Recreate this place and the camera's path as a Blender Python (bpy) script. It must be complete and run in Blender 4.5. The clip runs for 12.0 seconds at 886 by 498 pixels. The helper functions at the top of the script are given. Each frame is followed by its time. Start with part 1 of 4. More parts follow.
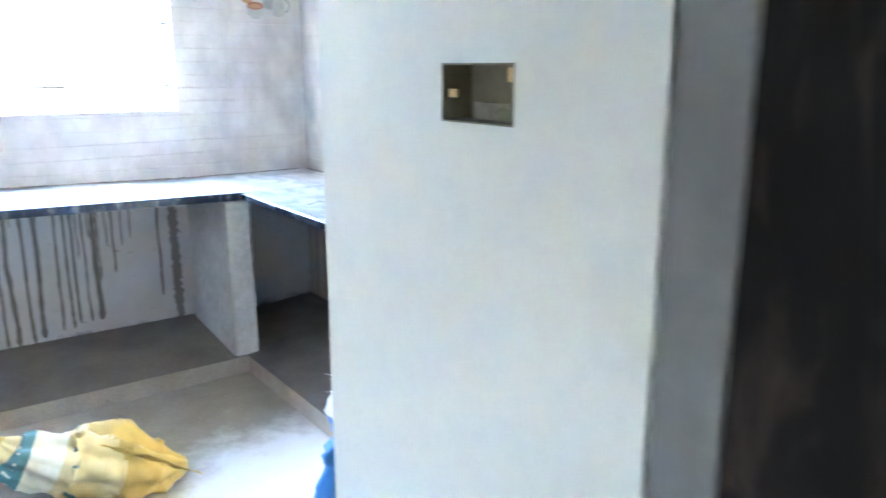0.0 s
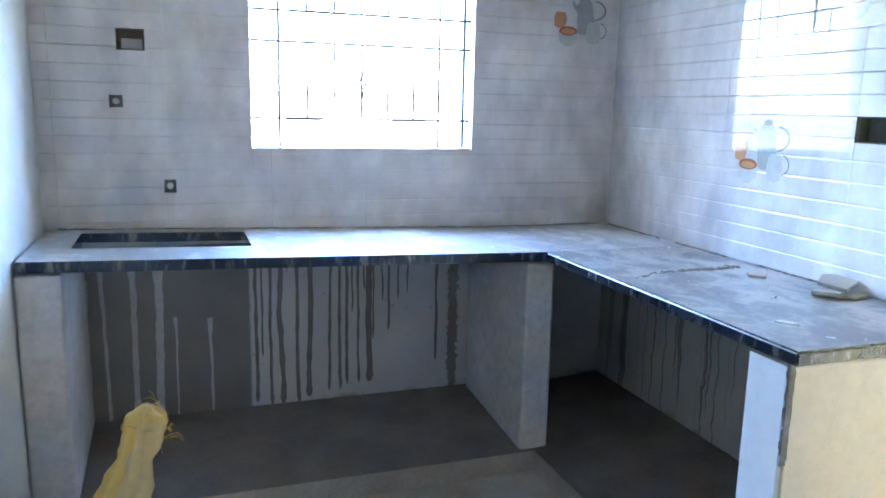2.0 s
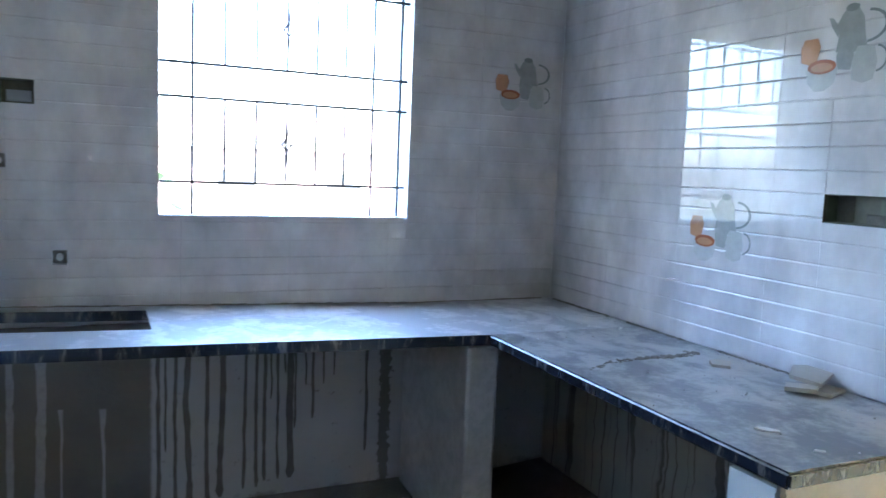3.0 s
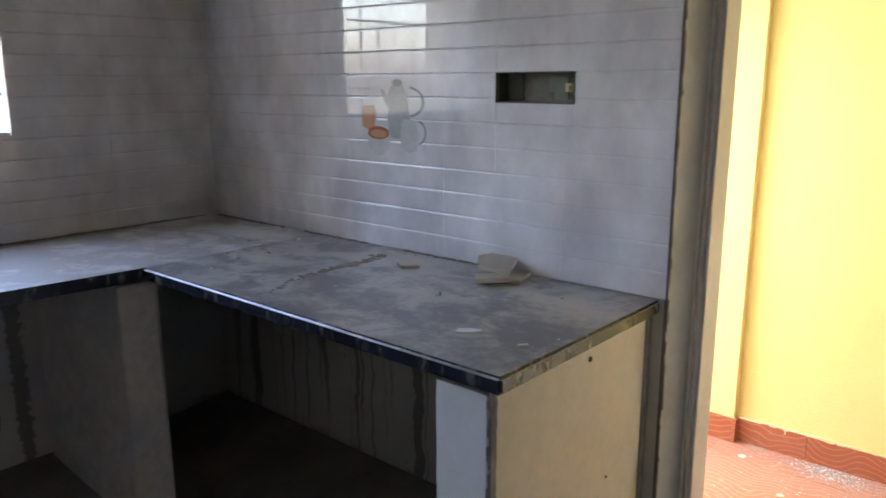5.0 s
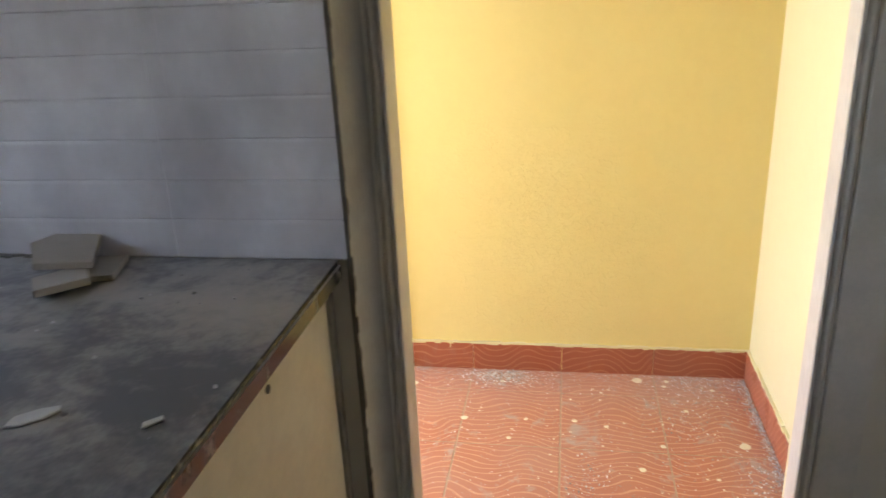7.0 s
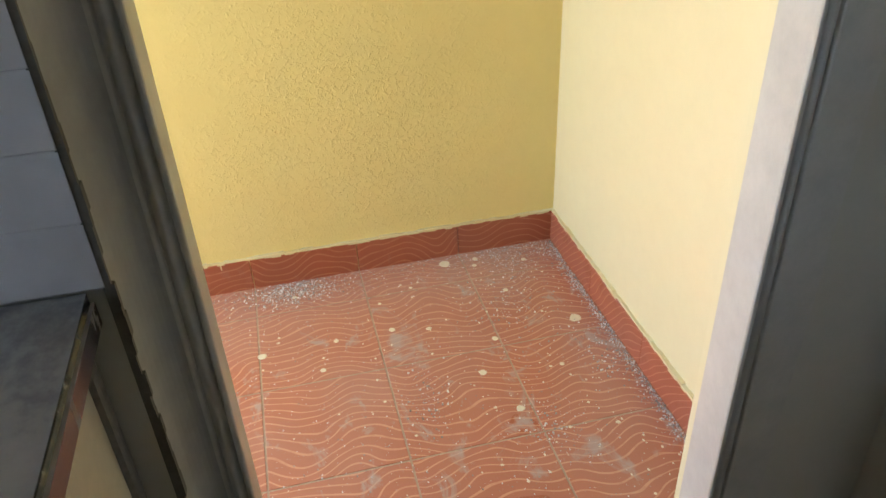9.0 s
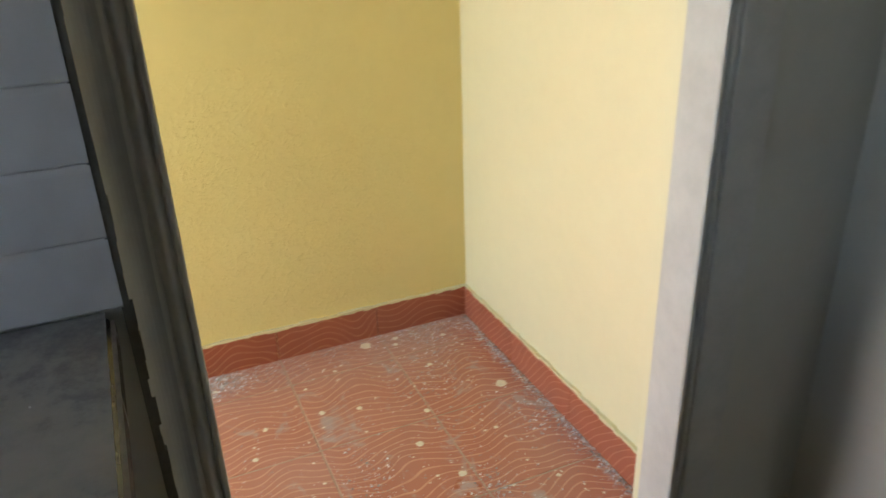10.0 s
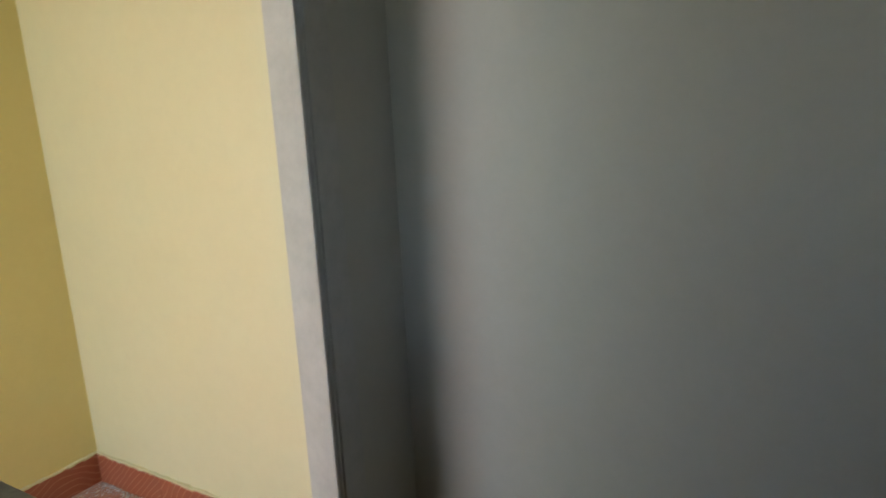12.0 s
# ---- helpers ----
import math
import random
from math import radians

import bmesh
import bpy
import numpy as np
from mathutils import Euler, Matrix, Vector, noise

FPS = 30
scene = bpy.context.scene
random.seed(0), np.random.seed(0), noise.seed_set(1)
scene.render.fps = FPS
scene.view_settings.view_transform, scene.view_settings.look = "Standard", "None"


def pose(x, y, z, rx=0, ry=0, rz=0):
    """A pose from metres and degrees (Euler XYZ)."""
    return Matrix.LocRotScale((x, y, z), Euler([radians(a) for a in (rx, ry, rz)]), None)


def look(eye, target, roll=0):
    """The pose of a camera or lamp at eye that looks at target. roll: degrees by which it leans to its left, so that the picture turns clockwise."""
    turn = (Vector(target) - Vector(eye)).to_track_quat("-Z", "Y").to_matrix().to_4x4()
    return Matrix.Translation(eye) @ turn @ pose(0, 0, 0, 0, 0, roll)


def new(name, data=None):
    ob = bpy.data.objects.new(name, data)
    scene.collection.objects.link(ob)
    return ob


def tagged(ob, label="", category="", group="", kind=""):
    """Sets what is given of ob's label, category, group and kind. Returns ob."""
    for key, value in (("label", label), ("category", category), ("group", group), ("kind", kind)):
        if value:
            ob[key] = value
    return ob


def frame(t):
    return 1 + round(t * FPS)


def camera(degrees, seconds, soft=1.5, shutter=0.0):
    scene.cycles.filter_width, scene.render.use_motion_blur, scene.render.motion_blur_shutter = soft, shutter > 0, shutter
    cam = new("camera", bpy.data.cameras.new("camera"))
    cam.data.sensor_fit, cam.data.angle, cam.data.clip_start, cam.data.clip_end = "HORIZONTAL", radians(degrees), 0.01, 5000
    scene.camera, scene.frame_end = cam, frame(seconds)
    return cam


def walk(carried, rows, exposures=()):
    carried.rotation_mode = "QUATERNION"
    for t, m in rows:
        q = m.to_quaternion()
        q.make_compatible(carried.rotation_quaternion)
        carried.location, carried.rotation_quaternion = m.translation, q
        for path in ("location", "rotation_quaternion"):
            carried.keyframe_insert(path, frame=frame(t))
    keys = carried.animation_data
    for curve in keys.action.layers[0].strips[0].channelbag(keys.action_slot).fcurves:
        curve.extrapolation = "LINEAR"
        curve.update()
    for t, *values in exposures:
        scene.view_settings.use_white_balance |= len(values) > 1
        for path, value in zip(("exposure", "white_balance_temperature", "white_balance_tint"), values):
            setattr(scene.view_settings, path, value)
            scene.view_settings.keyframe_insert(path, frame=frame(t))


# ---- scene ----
cam = camera(60.9, 12.0, shutter=0.4)
EXPOSURES = [(0, 8.5, 5750, 8), (0.5, 7.95, 5650, 9), (1.5, 7.35, 5450, 10), (2.5, 6.8, 5400, 9), (4.3, 5.25, 5600, 11), (5, 5.5, 7000, 18), (5.5, 5.45, 7500, 19), (7, 4.85, 7500, 18), (7.5, 4.67, 7300, 17), (9.5, 4.40, 7100, 10), (11, 3.95, 7100, 8), (12, 3.8, 7100, 8)]
PATH = [
    (0, (0.139, -0.033, 1.47), (1.283, 1.539, 0.999), -0.0),
    (0.5, (0.157, 0.137, 1.462), (1.033, 1.874, 0.995), -0.8),
    (1, (0.156, 0.351, 1.436), (0.769, 2.201, 0.986), -0.4),
    (1.5, (0.102, 0.571, 1.432), (0.679, 2.441, 1.018), 1.1),
    (2, (0.11, 0.756, 1.428), (0.768, 2.609, 1.062), 1.3),
    (2.5, (0.179, 0.923, 1.453), (0.892, 2.77, 1.175), 1.4),
    (2.7, (0.205, 0.971, 1.46), (0.954, 2.811, 1.222), 1.8),
    (4.3, (0.229, 1.156, 1.425), (1.522, 2.647, 1.104), 1.6),
    (4.5, (0.246, 1.192, 1.43), (1.618, 2.597, 1.051), 1.4),
    (5, (0.405, 1.267, 1.411), (1.882, 2.544, 0.976), -0.2),
    (5.5, (0.542, 1.342, 1.398), (2.126, 2.461, 0.909), -0.2),
    (6, (0.652, 1.487, 1.392), (2.388, 2.311, 0.837), -0.4),
    (6.5, (0.749, 1.562, 1.366), (2.572, 2.102, 0.746), -1.4),
    (7, (0.919, 1.621, 1.337), (2.768, 1.943, 0.646), -2.7),
    (7.5, (1.041, 1.654, 1.317), (2.871, 1.757, 0.518), -2.4),
    (7.7, (1.091, 1.68, 1.303), (2.889, 1.698, 0.426), -2.1),
    (9.3, (1.409, 1.816, 1.280), (3.043, 1.413, 0.199), -3.6),
    (9.5, (1.392, 1.843, 1.261), (3.066, 1.381, 0.267), -3.2),
    (10, (1.337, 1.920, 1.233), (3.004, 1.209, 0.388), -2.0),
    (10.5, (1.277, 1.984, 1.233), (2.805, 0.947, 0.465), -1.6),
    (11, (1.186, 2.049, 1.295), (2.573, 0.781, 0.611), -2.1),
    (11.5, (1.117, 2.154, 1.322), (2.346, 0.699, 0.711), -2.3),
    (12, (1.097, 2.290, 1.323), (2.129, 0.655, 0.817), -2.8),
]
walk(cam, [(t, look(eye, target, roll)) for t, eye, target, roll in PATH], EXPOSURES)

# ---- light ----
world = bpy.data.worlds.new("world")
scene.world = world
world.use_nodes = True
wn = world.node_tree
sky = wn.nodes.new("ShaderNodeTexSky")
sky.sky_type = "NISHITA"
sky.sun_disc = False
sky.sun_elevation, sky.sun_rotation = radians(58), radians(200)
sky.air_density, sky.dust_density, sky.ozone_density = 1.0, 3.0, 1.0
wn.links.new(sky.outputs[0], wn.nodes["Background"].inputs[0])
wn.nodes["Background"].inputs[1].default_value = 0.15
sun = new("sun", bpy.data.lights.new("sun", "SUN"))
sun.data.energy, sun.data.angle, sun.data.color = 3.0, radians(0.6), (1.0, 0.95, 0.87)
sun.matrix_world = look((0.8, -6, 10), (0.0, 0, 0))


# lamp added at the yellow room's open end, out of view, to boost daylight
open_end = new("open_end_daylight", bpy.data.lights.new("open_end_daylight", "AREA"))
open_end.data.shape, open_end.data.size, open_end.data.size_y = "RECTANGLE", 1.05, 1.5
open_end.data.energy, open_end.data.color = 0.48, (1.0, 0.92, 0.76)
open_end.matrix_world = look((2.70, 2.79, 0.95), (2.62, 1.79, 0.45))


# ---- materials ----
def mat(name):
    m = bpy.data.materials.new(name)
    m.use_nodes = True
    nt = m.node_tree
    return m, nt, nt.nodes["Principled BSDF"]


def node(nt, kind, **values):
    n = nt.nodes.new("ShaderNode" + kind)
    for k, v in values.items():
        n.inputs[k].default_value = v
    return n


def coords(nt, scale=(1, 1, 1), loc=(0, 0, 0)):
    """World-sized coordinates: every mesh is built in metres."""
    tc, mp = node(nt, "TexCoord"), node(nt, "Mapping")
    mp.inputs["Scale"].default_value, mp.inputs["Location"].default_value = scale, loc
    nt.links.new(tc.outputs["Object"], mp.inputs["Vector"])
    return mp.outputs[0]


def placed(nt, scale=(1, 1, 1)):
    """World coordinates, for dust that runs on from piece to piece."""
    g, mp = node(nt, "NewGeometry"), node(nt, "Mapping")
    mp.inputs["Scale"].default_value = scale
    nt.links.new(g.outputs["Position"], mp.inputs["Vector"])
    return mp.outputs[0]


def noise_tex(nt, vec, scale, detail=4, rough=0.55, distort=0.0):
    n = node(nt, "TexNoise", Scale=scale, Detail=detail, Roughness=rough, Distortion=distort)
    nt.links.new(vec, n.inputs["Vector"])
    return n.outputs["Fac"]


def ramp(nt, fac, *stops):
    r = node(nt, "ValToRGB")
    e = r.color_ramp.elements
    while len(e) < len(stops):
        e.new(0.5)
    for el, (p, c) in zip(e, stops):
        el.position, el.color = p, (c, c, c, 1) if isinstance(c, (int, float)) else (*c, 1)
    nt.links.new(fac, r.inputs[0])
    return r.outputs[0]


def mixed(nt, fac, a, b, how="MIX"):
    m = nt.nodes.new("ShaderNodeMix")
    m.data_type, m.blend_type = "RGBA", how
    for v, i in ((fac, 0), (a, 6), (b, 7)):
        if isinstance(v, (int, float)):
            m.inputs[i].default_value = v
        elif isinstance(v, tuple):
            m.inputs[i].default_value = (*v, 1)
        else:
            nt.links.new(v, m.inputs[i])
    return m.outputs[2]


def maths(nt, op, a, b=0.0, c=0.0):
    m = nt.nodes.new("ShaderNodeMath")
    m.operation = op
    for v, i in ((a, 0), (b, 1), (c, 2)):
        if isinstance(v, (int, float)):
            m.inputs[i].default_value = v
        else:
            nt.links.new(v, m.inputs[i])
    return m.outputs[0]


def relief(nt, bsdf, height, strength, distance):
    b = node(nt, "Bump", Strength=strength, Distance=distance)
    nt.links.new(height, b.inputs["Height"])
    nt.links.new(b.outputs[0], bsdf.inputs["Normal"])
    return b


def finish(nt, bsdf, colour, rough=0.5):
    for v, k in ((colour, "Base Color"), (rough, "Roughness")):
        if isinstance(v, (int, float)):
            bsdf.inputs[k].default_value = v
        elif isinstance(v, tuple):
            bsdf.inputs[k].default_value = (*v, 1)
        else:
            nt.links.new(v, bsdf.inputs[k])


def paint(name, colour, dark, rough=0.55, patch=2.2, bump=0.25, patches=False, grime=0.12):
    """Painted plaster: slow tone changes, trowel unevenness, fine grain."""
    m, nt, b = mat(name)
    v = coords(nt)
    slow, fine = noise_tex(nt, v, patch, 5, 0.6), noise_tex(nt, v, 160, 3)
    c = mixed(nt, ramp(nt, slow, (0.35, 0.0), (0.7, 1.0)), dark, colour)
    c = mixed(nt, grime, c, ramp(nt, noise_tex(nt, v, 26, 6, 0.7), (0.35, 0.2), (0.6, 1.0)), "MULTIPLY")
    finish(nt, b, c, rough)
    h = maths(nt, "ADD", maths(nt, "MULTIPLY", noise_tex(nt, v, 9, 4), 0.6), maths(nt, "MULTIPLY", fine, 0.12))
    if patches:
        lumps = ramp(nt, noise_tex(nt, v, 90, 4, 0.55, 0.9), (0.51, 0.0), (0.70, 1.0))
        off = node(nt, "VectorMath")
        off.operation = "DISTANCE"
        nt.links.new(v, off.inputs[0])
        off.inputs[1].default_value = (3.29, 1.62, 0.42)
        where = ramp(nt, maths(nt, "MULTIPLY_ADD", noise_tex(nt, v, 4.5, 4, 0.6), -0.9, maths(nt, "ADD", off.outputs["Value"], 0.45)), (0.16, 1.0), (0.56, 0.03))
        h = maths(nt, "ADD", h, maths(nt, "MULTIPLY", maths(nt, "MULTIPLY", lumps, where), 1.0))
    relief(nt, b, h, bump, 0.006)
    return m


def cement(name, light, dark, rough=0.85, scale=5.0, light_pool=None):
    """Bare cement in two tones with grain; last argument: the middle of a painted pool of light."""
    m, nt, b = mat(name)
    v = coords(nt)
    a, f = noise_tex(nt, v, scale, 7, 0.62, 0.4), noise_tex(nt, v, 90, 5, 0.7)
    c = mixed(nt, ramp(nt, a, (0.3, 0.0), (0.68, 1.0)), dark, light)
    c = mixed(nt, 0.35, c, ramp(nt, f, (0.3, 0.35), (0.65, 1.0)), "MULTIPLY")
    if light_pool:
        off = node(nt, "VectorMath")
        off.operation = "DISTANCE"
        nt.links.new(v, off.inputs[0])
        off.inputs[1].default_value = light_pool
        near = maths(nt, "MULTIPLY_ADD", noise_tex(nt, v, 7, 6, 0.65), -0.7, maths(nt, "ADD", off.outputs["Value"], 0.35))
        c = mixed(nt, ramp(nt, near, (0.35, 0.85), (0.62, 0.0)), c, (0.66, 0.64, 0.61))
    finish(nt, b, c, rough)
    relief(nt, b, maths(nt, "ADD", maths(nt, "MULTIPLY", a, 0.7), maths(nt, "MULTIPLY", f, 0.25)), 0.5, 0.006)
    return m


def drips(name, axis, seed, split):
    """Whitewashed plaster with dark cement runs that hang from the top; past the split the runs cover most of the wall."""
    m, nt, b = mat(name)
    tc = node(nt, "TexCoord")
    sep = node(nt, "SeparateXYZ")
    nt.links.new(tc.outputs["Object"], sep.inputs[0])
    along, z = sep.outputs[axis], sep.outputs[2]
    wob = noise_tex(nt, coords(nt, (3, 3, 5), (seed, 0, 0)), 2.2, 2)
    ragged = noise_tex(nt, coords(nt, (1, 1, 1), (0, seed, 0)), 42, 3)
    u = maths(nt, "ADD", along, maths(nt, "ADD", maths(nt, "MULTIPLY", maths(nt, "SUBTRACT", wob, 0.5), 0.045), maths(nt, "MULTIPLY", maths(nt, "SUBTRACT", ragged, 0.5), 0.010)))
    if split:
        edge = maths(nt, "ADD", maths(nt, "SUBTRACT", split, along), maths(nt, "MULTIPLY", maths(nt, "SUBTRACT", ragged, 0.5), 0.012))
        stain = ramp(nt, maths(nt, "MULTIPLY_ADD", edge, 60.0, 0.5), (0.2, 0.0), (0.8, 1.0))
        band = maths(nt, "SUBTRACT", 1.0, maths(nt, "MULTIPLY", maths(nt, "ABSOLUTE", maths(nt, "SUBTRACT", along, 1.213)), 38.0))
        stain = maths(nt, "MAXIMUM", stain, ramp(nt, maths(nt, "ADD", band, maths(nt, "MULTIPLY", maths(nt, "SUBTRACT", ragged, 0.5), 2.2)), (0.1, 0.0), (0.3, 1.0)))
    else:
        comb = node(nt, "CombineXYZ")
        nt.links.new(u, comb.inputs[0])
        comb.inputs[1].default_value = seed
        runs = noise_tex(nt, comb.outputs[0], 11, 3, 0.9)
        comb2 = node(nt, "CombineXYZ")
        nt.links.new(maths(nt, "SNAP", u, 0.024), comb2.inputs[0])
        comb2.inputs[1].default_value = seed + 9
        reach = maths(nt, "MULTIPLY_ADD", noise_tex(nt, comb2.outputs[0], 23, 1), 1.9, -0.70)
        wide = maths(nt, "MULTIPLY", maths(nt, "SUBTRACT", z, reach), 0.30)
        edge = maths(nt, "SUBTRACT", maths(nt, "ADD", runs, maths(nt, "MAXIMUM", maths(nt, "MINIMUM", wide, 0.03), -0.16)), 0.573)
        stain = ramp(nt, maths(nt, "MULTIPLY_ADD", edge, 14.0, 0.5), (0.2, 0.0), (0.75, 1.0))
    blots = ramp(nt, noise_tex(nt, coords(nt, (1, 1, 1), (seed, 2, 1)), 34, 4, 0.7), (0.655, 0.0), (0.69, 1.0))
    foot = ramp(nt, maths(nt, "MULTIPLY_ADD", z, 3.2, maths(nt, "MULTIPLY", noise_tex(nt, coords(nt), 14, 4), -0.6)), (0.28, 1.0), (0.45, 0.0))
    stain = maths(nt, "MAXIMUM", stain, maths(nt, "MAXIMUM", maths(nt, "MULTIPLY", blots, 0.7), foot))
    tone = noise_tex(nt, coords(nt), 6, 5)
    wash = mixed(nt, tone, *(((0.37, 0.34, 0.325), (0.50, 0.465, 0.445)) if split else ((0.30, 0.275, 0.235), (0.44, 0.405, 0.345))))
    dirt = mixed(nt, tone, (0.125, 0.108, 0.095), (0.205, 0.18, 0.158))
    finish(nt, b, mixed(nt, stain, wash, dirt), 0.8)
    relief(nt, b, maths(nt, "ADD", maths(nt, "MULTIPLY", stain, 0.5), noise_tex(nt, coords(nt), 60, 4)), 0.35, 0.004)
    return m


def make_tile_white():
    """Pale glaze with soft clouds and grime caught in the grooves between its bands."""
    m, nt, b = mat("tile_glaze")
    v = coords(nt)
    info = node(nt, "ObjectInfo")
    cloud = noise_tex(nt, placed(nt, (1.6, 1.6, 1)), 4, 4)
    c = mixed(nt, ramp(nt, cloud, (0.35, 0.0), (0.7, 1.0)), (0.44, 0.405, 0.39), (0.65, 0.61, 0.59))
    c = mixed(nt, maths(nt, "MULTIPLY", info.outputs["Random"], 0.14), c, (0.42, 0.39, 0.38))
    dust = ramp(nt, noise_tex(nt, placed(nt, (1, 1, 2)), 9, 6, 0.7), (0.45, 0.0), (0.8, 1.0))
    c = mixed(nt, maths(nt, "MULTIPLY", dust, 0.30), c, (0.47, 0.42, 0.38))
    sep = node(nt, "SeparateXYZ")
    nt.links.new(v, sep.inputs[0])
    f = maths(nt, "FRACT", maths(nt, "MULTIPLY_ADD", sep.outputs[2], 16.0, 0.5))
    near = maths(nt, "ABSOLUTE", maths(nt, "SUBTRACT", f, 0.5))
    uneven = maths(nt, "MULTIPLY_ADD", noise_tex(nt, placed(nt), 14, 4, 0.7), 0.06, -0.010)
    grime = ramp(nt, maths(nt, "DIVIDE", near, maths(nt, "MAXIMUM", uneven, 0.012)), (0.45, 1.0), (1.0, 0.0))
    c = mixed(nt, maths(nt, "MULTIPLY", grime, maths(nt, "MULTIPLY", ramp(nt, noise_tex(nt, placed(nt), 3.5, 3), (0.32, 0.15), (0.62, 0.95)))), c, (0.17, 0.15, 0.14))
    b.inputs["IOR"].default_value = 1.36
    finish(nt, b, c, ramp(nt, dust, (0.0, 0.008), (1.0, 0.035)))
    relief(nt, b, noise_tex(nt, coords(nt, (1, 1, 2)), 6, 2), 0.04, 0.003)
    return m


def make_red_tile(name="red_floor_tile", dusty=0.70, glint=0.62, low=(0.36, 0.098, 0.050), high=(0.46, 0.148, 0.078)):
    """Terracotta-red glazed tile with pale wavy lines, dust and splashes."""
    m, nt, b = mat(name)
    v = coords(nt)
    info = node(nt, "ObjectInfo")
    off = node(nt, "VectorMath")
    off.operation = "ADD"
    nt.links.new(v, off.inputs[0])
    nt.links.new(info.outputs["Random"], off.inputs[1])
    sep = node(nt, "SeparateXYZ")
    nt.links.new(off.outputs[0], sep.inputs[0])
    swing = maths(nt, "SINE", maths(nt, "MULTIPLY_ADD", sep.outputs[1], 25.0, maths(nt, "MULTIPLY", noise_tex(nt, off.outputs[0], 3.0, 1), 5.0)))
    slow = noise_tex(nt, off.outputs[0], 6.5, 1)
    u = maths(nt, "ADD", maths(nt, "ADD", sep.outputs[0], sep.outputs[2]), maths(nt, "ADD", maths(nt, "MULTIPLY", swing, 0.019), maths(nt, "MULTIPLY", slow, 0.085)))
    wave = maths(nt, "MULTIPLY_ADD", maths(nt, "SINE", maths(nt, "MULTIPLY", u, 6.283 / 0.025)), 0.5, 0.5)
    broken = ramp(nt, noise_tex(nt, off.outputs[0], 30, 3), (0.34, 0.55), (0.5, 1.0))
    lines = maths(nt, "MULTIPLY", ramp(nt, wave, (0.90, 0.0), (0.96, 1.0)), broken)
    base = mixed(nt, noise_tex(nt, v, 7, 4), low, high)
    c = mixed(nt, maths(nt, "MULTIPLY", lines, glint), base, (0.68, 0.37, 0.22))
    at = placed(nt)
    where = node(nt, "SeparateXYZ")
    nt.links.new(at, where.inputs[0])
    far = ramp(nt, maths(nt, "MULTIPLY", where.outputs[0], 0.25), (0.60, 0.55), (0.79, 1.0))
    film = maths(nt, "MULTIPLY", ramp(nt, noise_tex(nt, at, 2.6, 2, 0.5), (0.32, 0.20), (0.72, 0.62)), far)
    smear = ramp(nt, noise_tex(nt, placed(nt, (1, 1.4, 1)), 8.5, 7, 0.66, 0.7), (0.54, 0.0), (0.66, 1.0))
    specks = ramp(nt, noise_tex(nt, at, 120, 3, 0.7), (0.64, 0.0), (0.70, 0.8))
    dust = maths(nt, "MAXIMUM", maths(nt, "MAXIMUM", film, smear), specks)
    c = mixed(nt, maths(nt, "MULTIPLY", dust, dusty), c, mixed(nt, smear, (0.42, 0.335, 0.275), (0.40, 0.36, 0.325)))
    finish(nt, b, c, ramp(nt, dust, (0.0, 0.22), (1.0, 0.6)))
    relief(nt, b, wave, 0.10, 0.0015)
    return m


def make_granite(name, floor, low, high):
    """Black stone under smeared cement dust; floor: the least cover, raised to paint glare."""
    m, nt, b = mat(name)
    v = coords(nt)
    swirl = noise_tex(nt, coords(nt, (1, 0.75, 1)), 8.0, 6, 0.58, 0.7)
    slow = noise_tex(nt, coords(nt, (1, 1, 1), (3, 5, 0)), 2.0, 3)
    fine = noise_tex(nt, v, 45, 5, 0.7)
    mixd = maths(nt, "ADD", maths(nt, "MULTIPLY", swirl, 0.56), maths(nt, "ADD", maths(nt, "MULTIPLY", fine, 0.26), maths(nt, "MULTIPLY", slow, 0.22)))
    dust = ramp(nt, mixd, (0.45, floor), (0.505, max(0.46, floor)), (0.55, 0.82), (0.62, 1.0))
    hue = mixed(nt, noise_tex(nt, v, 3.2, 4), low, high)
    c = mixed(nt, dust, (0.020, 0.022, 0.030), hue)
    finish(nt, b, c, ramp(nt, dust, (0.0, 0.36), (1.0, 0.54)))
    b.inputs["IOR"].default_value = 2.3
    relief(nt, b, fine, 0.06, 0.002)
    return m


def make_edge():
    m, nt, b = mat("polished_granite_edge")
    v = coords(nt)
    d = ramp(nt, noise_tex(nt, coords(nt, (1, 1, 0.25)), 26, 5, 0.7, 0.3), (0.52, 0.0), (0.74, 0.9))
    finish(nt, b, mixed(nt, d, (0.016, 0.019, 0.030), (0.16, 0.145, 0.12)), ramp(nt, d, (0.0, 0.16), (1.0, 0.55)))
    relief(nt, b, noise_tex(nt, v, 40, 3), 0.10, 0.002)
    return m


def make_plain(name, colour, rough=0.5, metal=0.0, vary=0.25, scale=30):
    m, nt, b = mat(name)
    n = noise_tex(nt, coords(nt), scale, 5, 0.65)
    dark = tuple(c * (1 - vary) for c in colour)
    finish(nt, b, mixed(nt, n, dark, colour), rough)
    b.inputs["Metallic"].default_value = metal
    relief(nt, b, n, 0.15, 0.002)
    return m


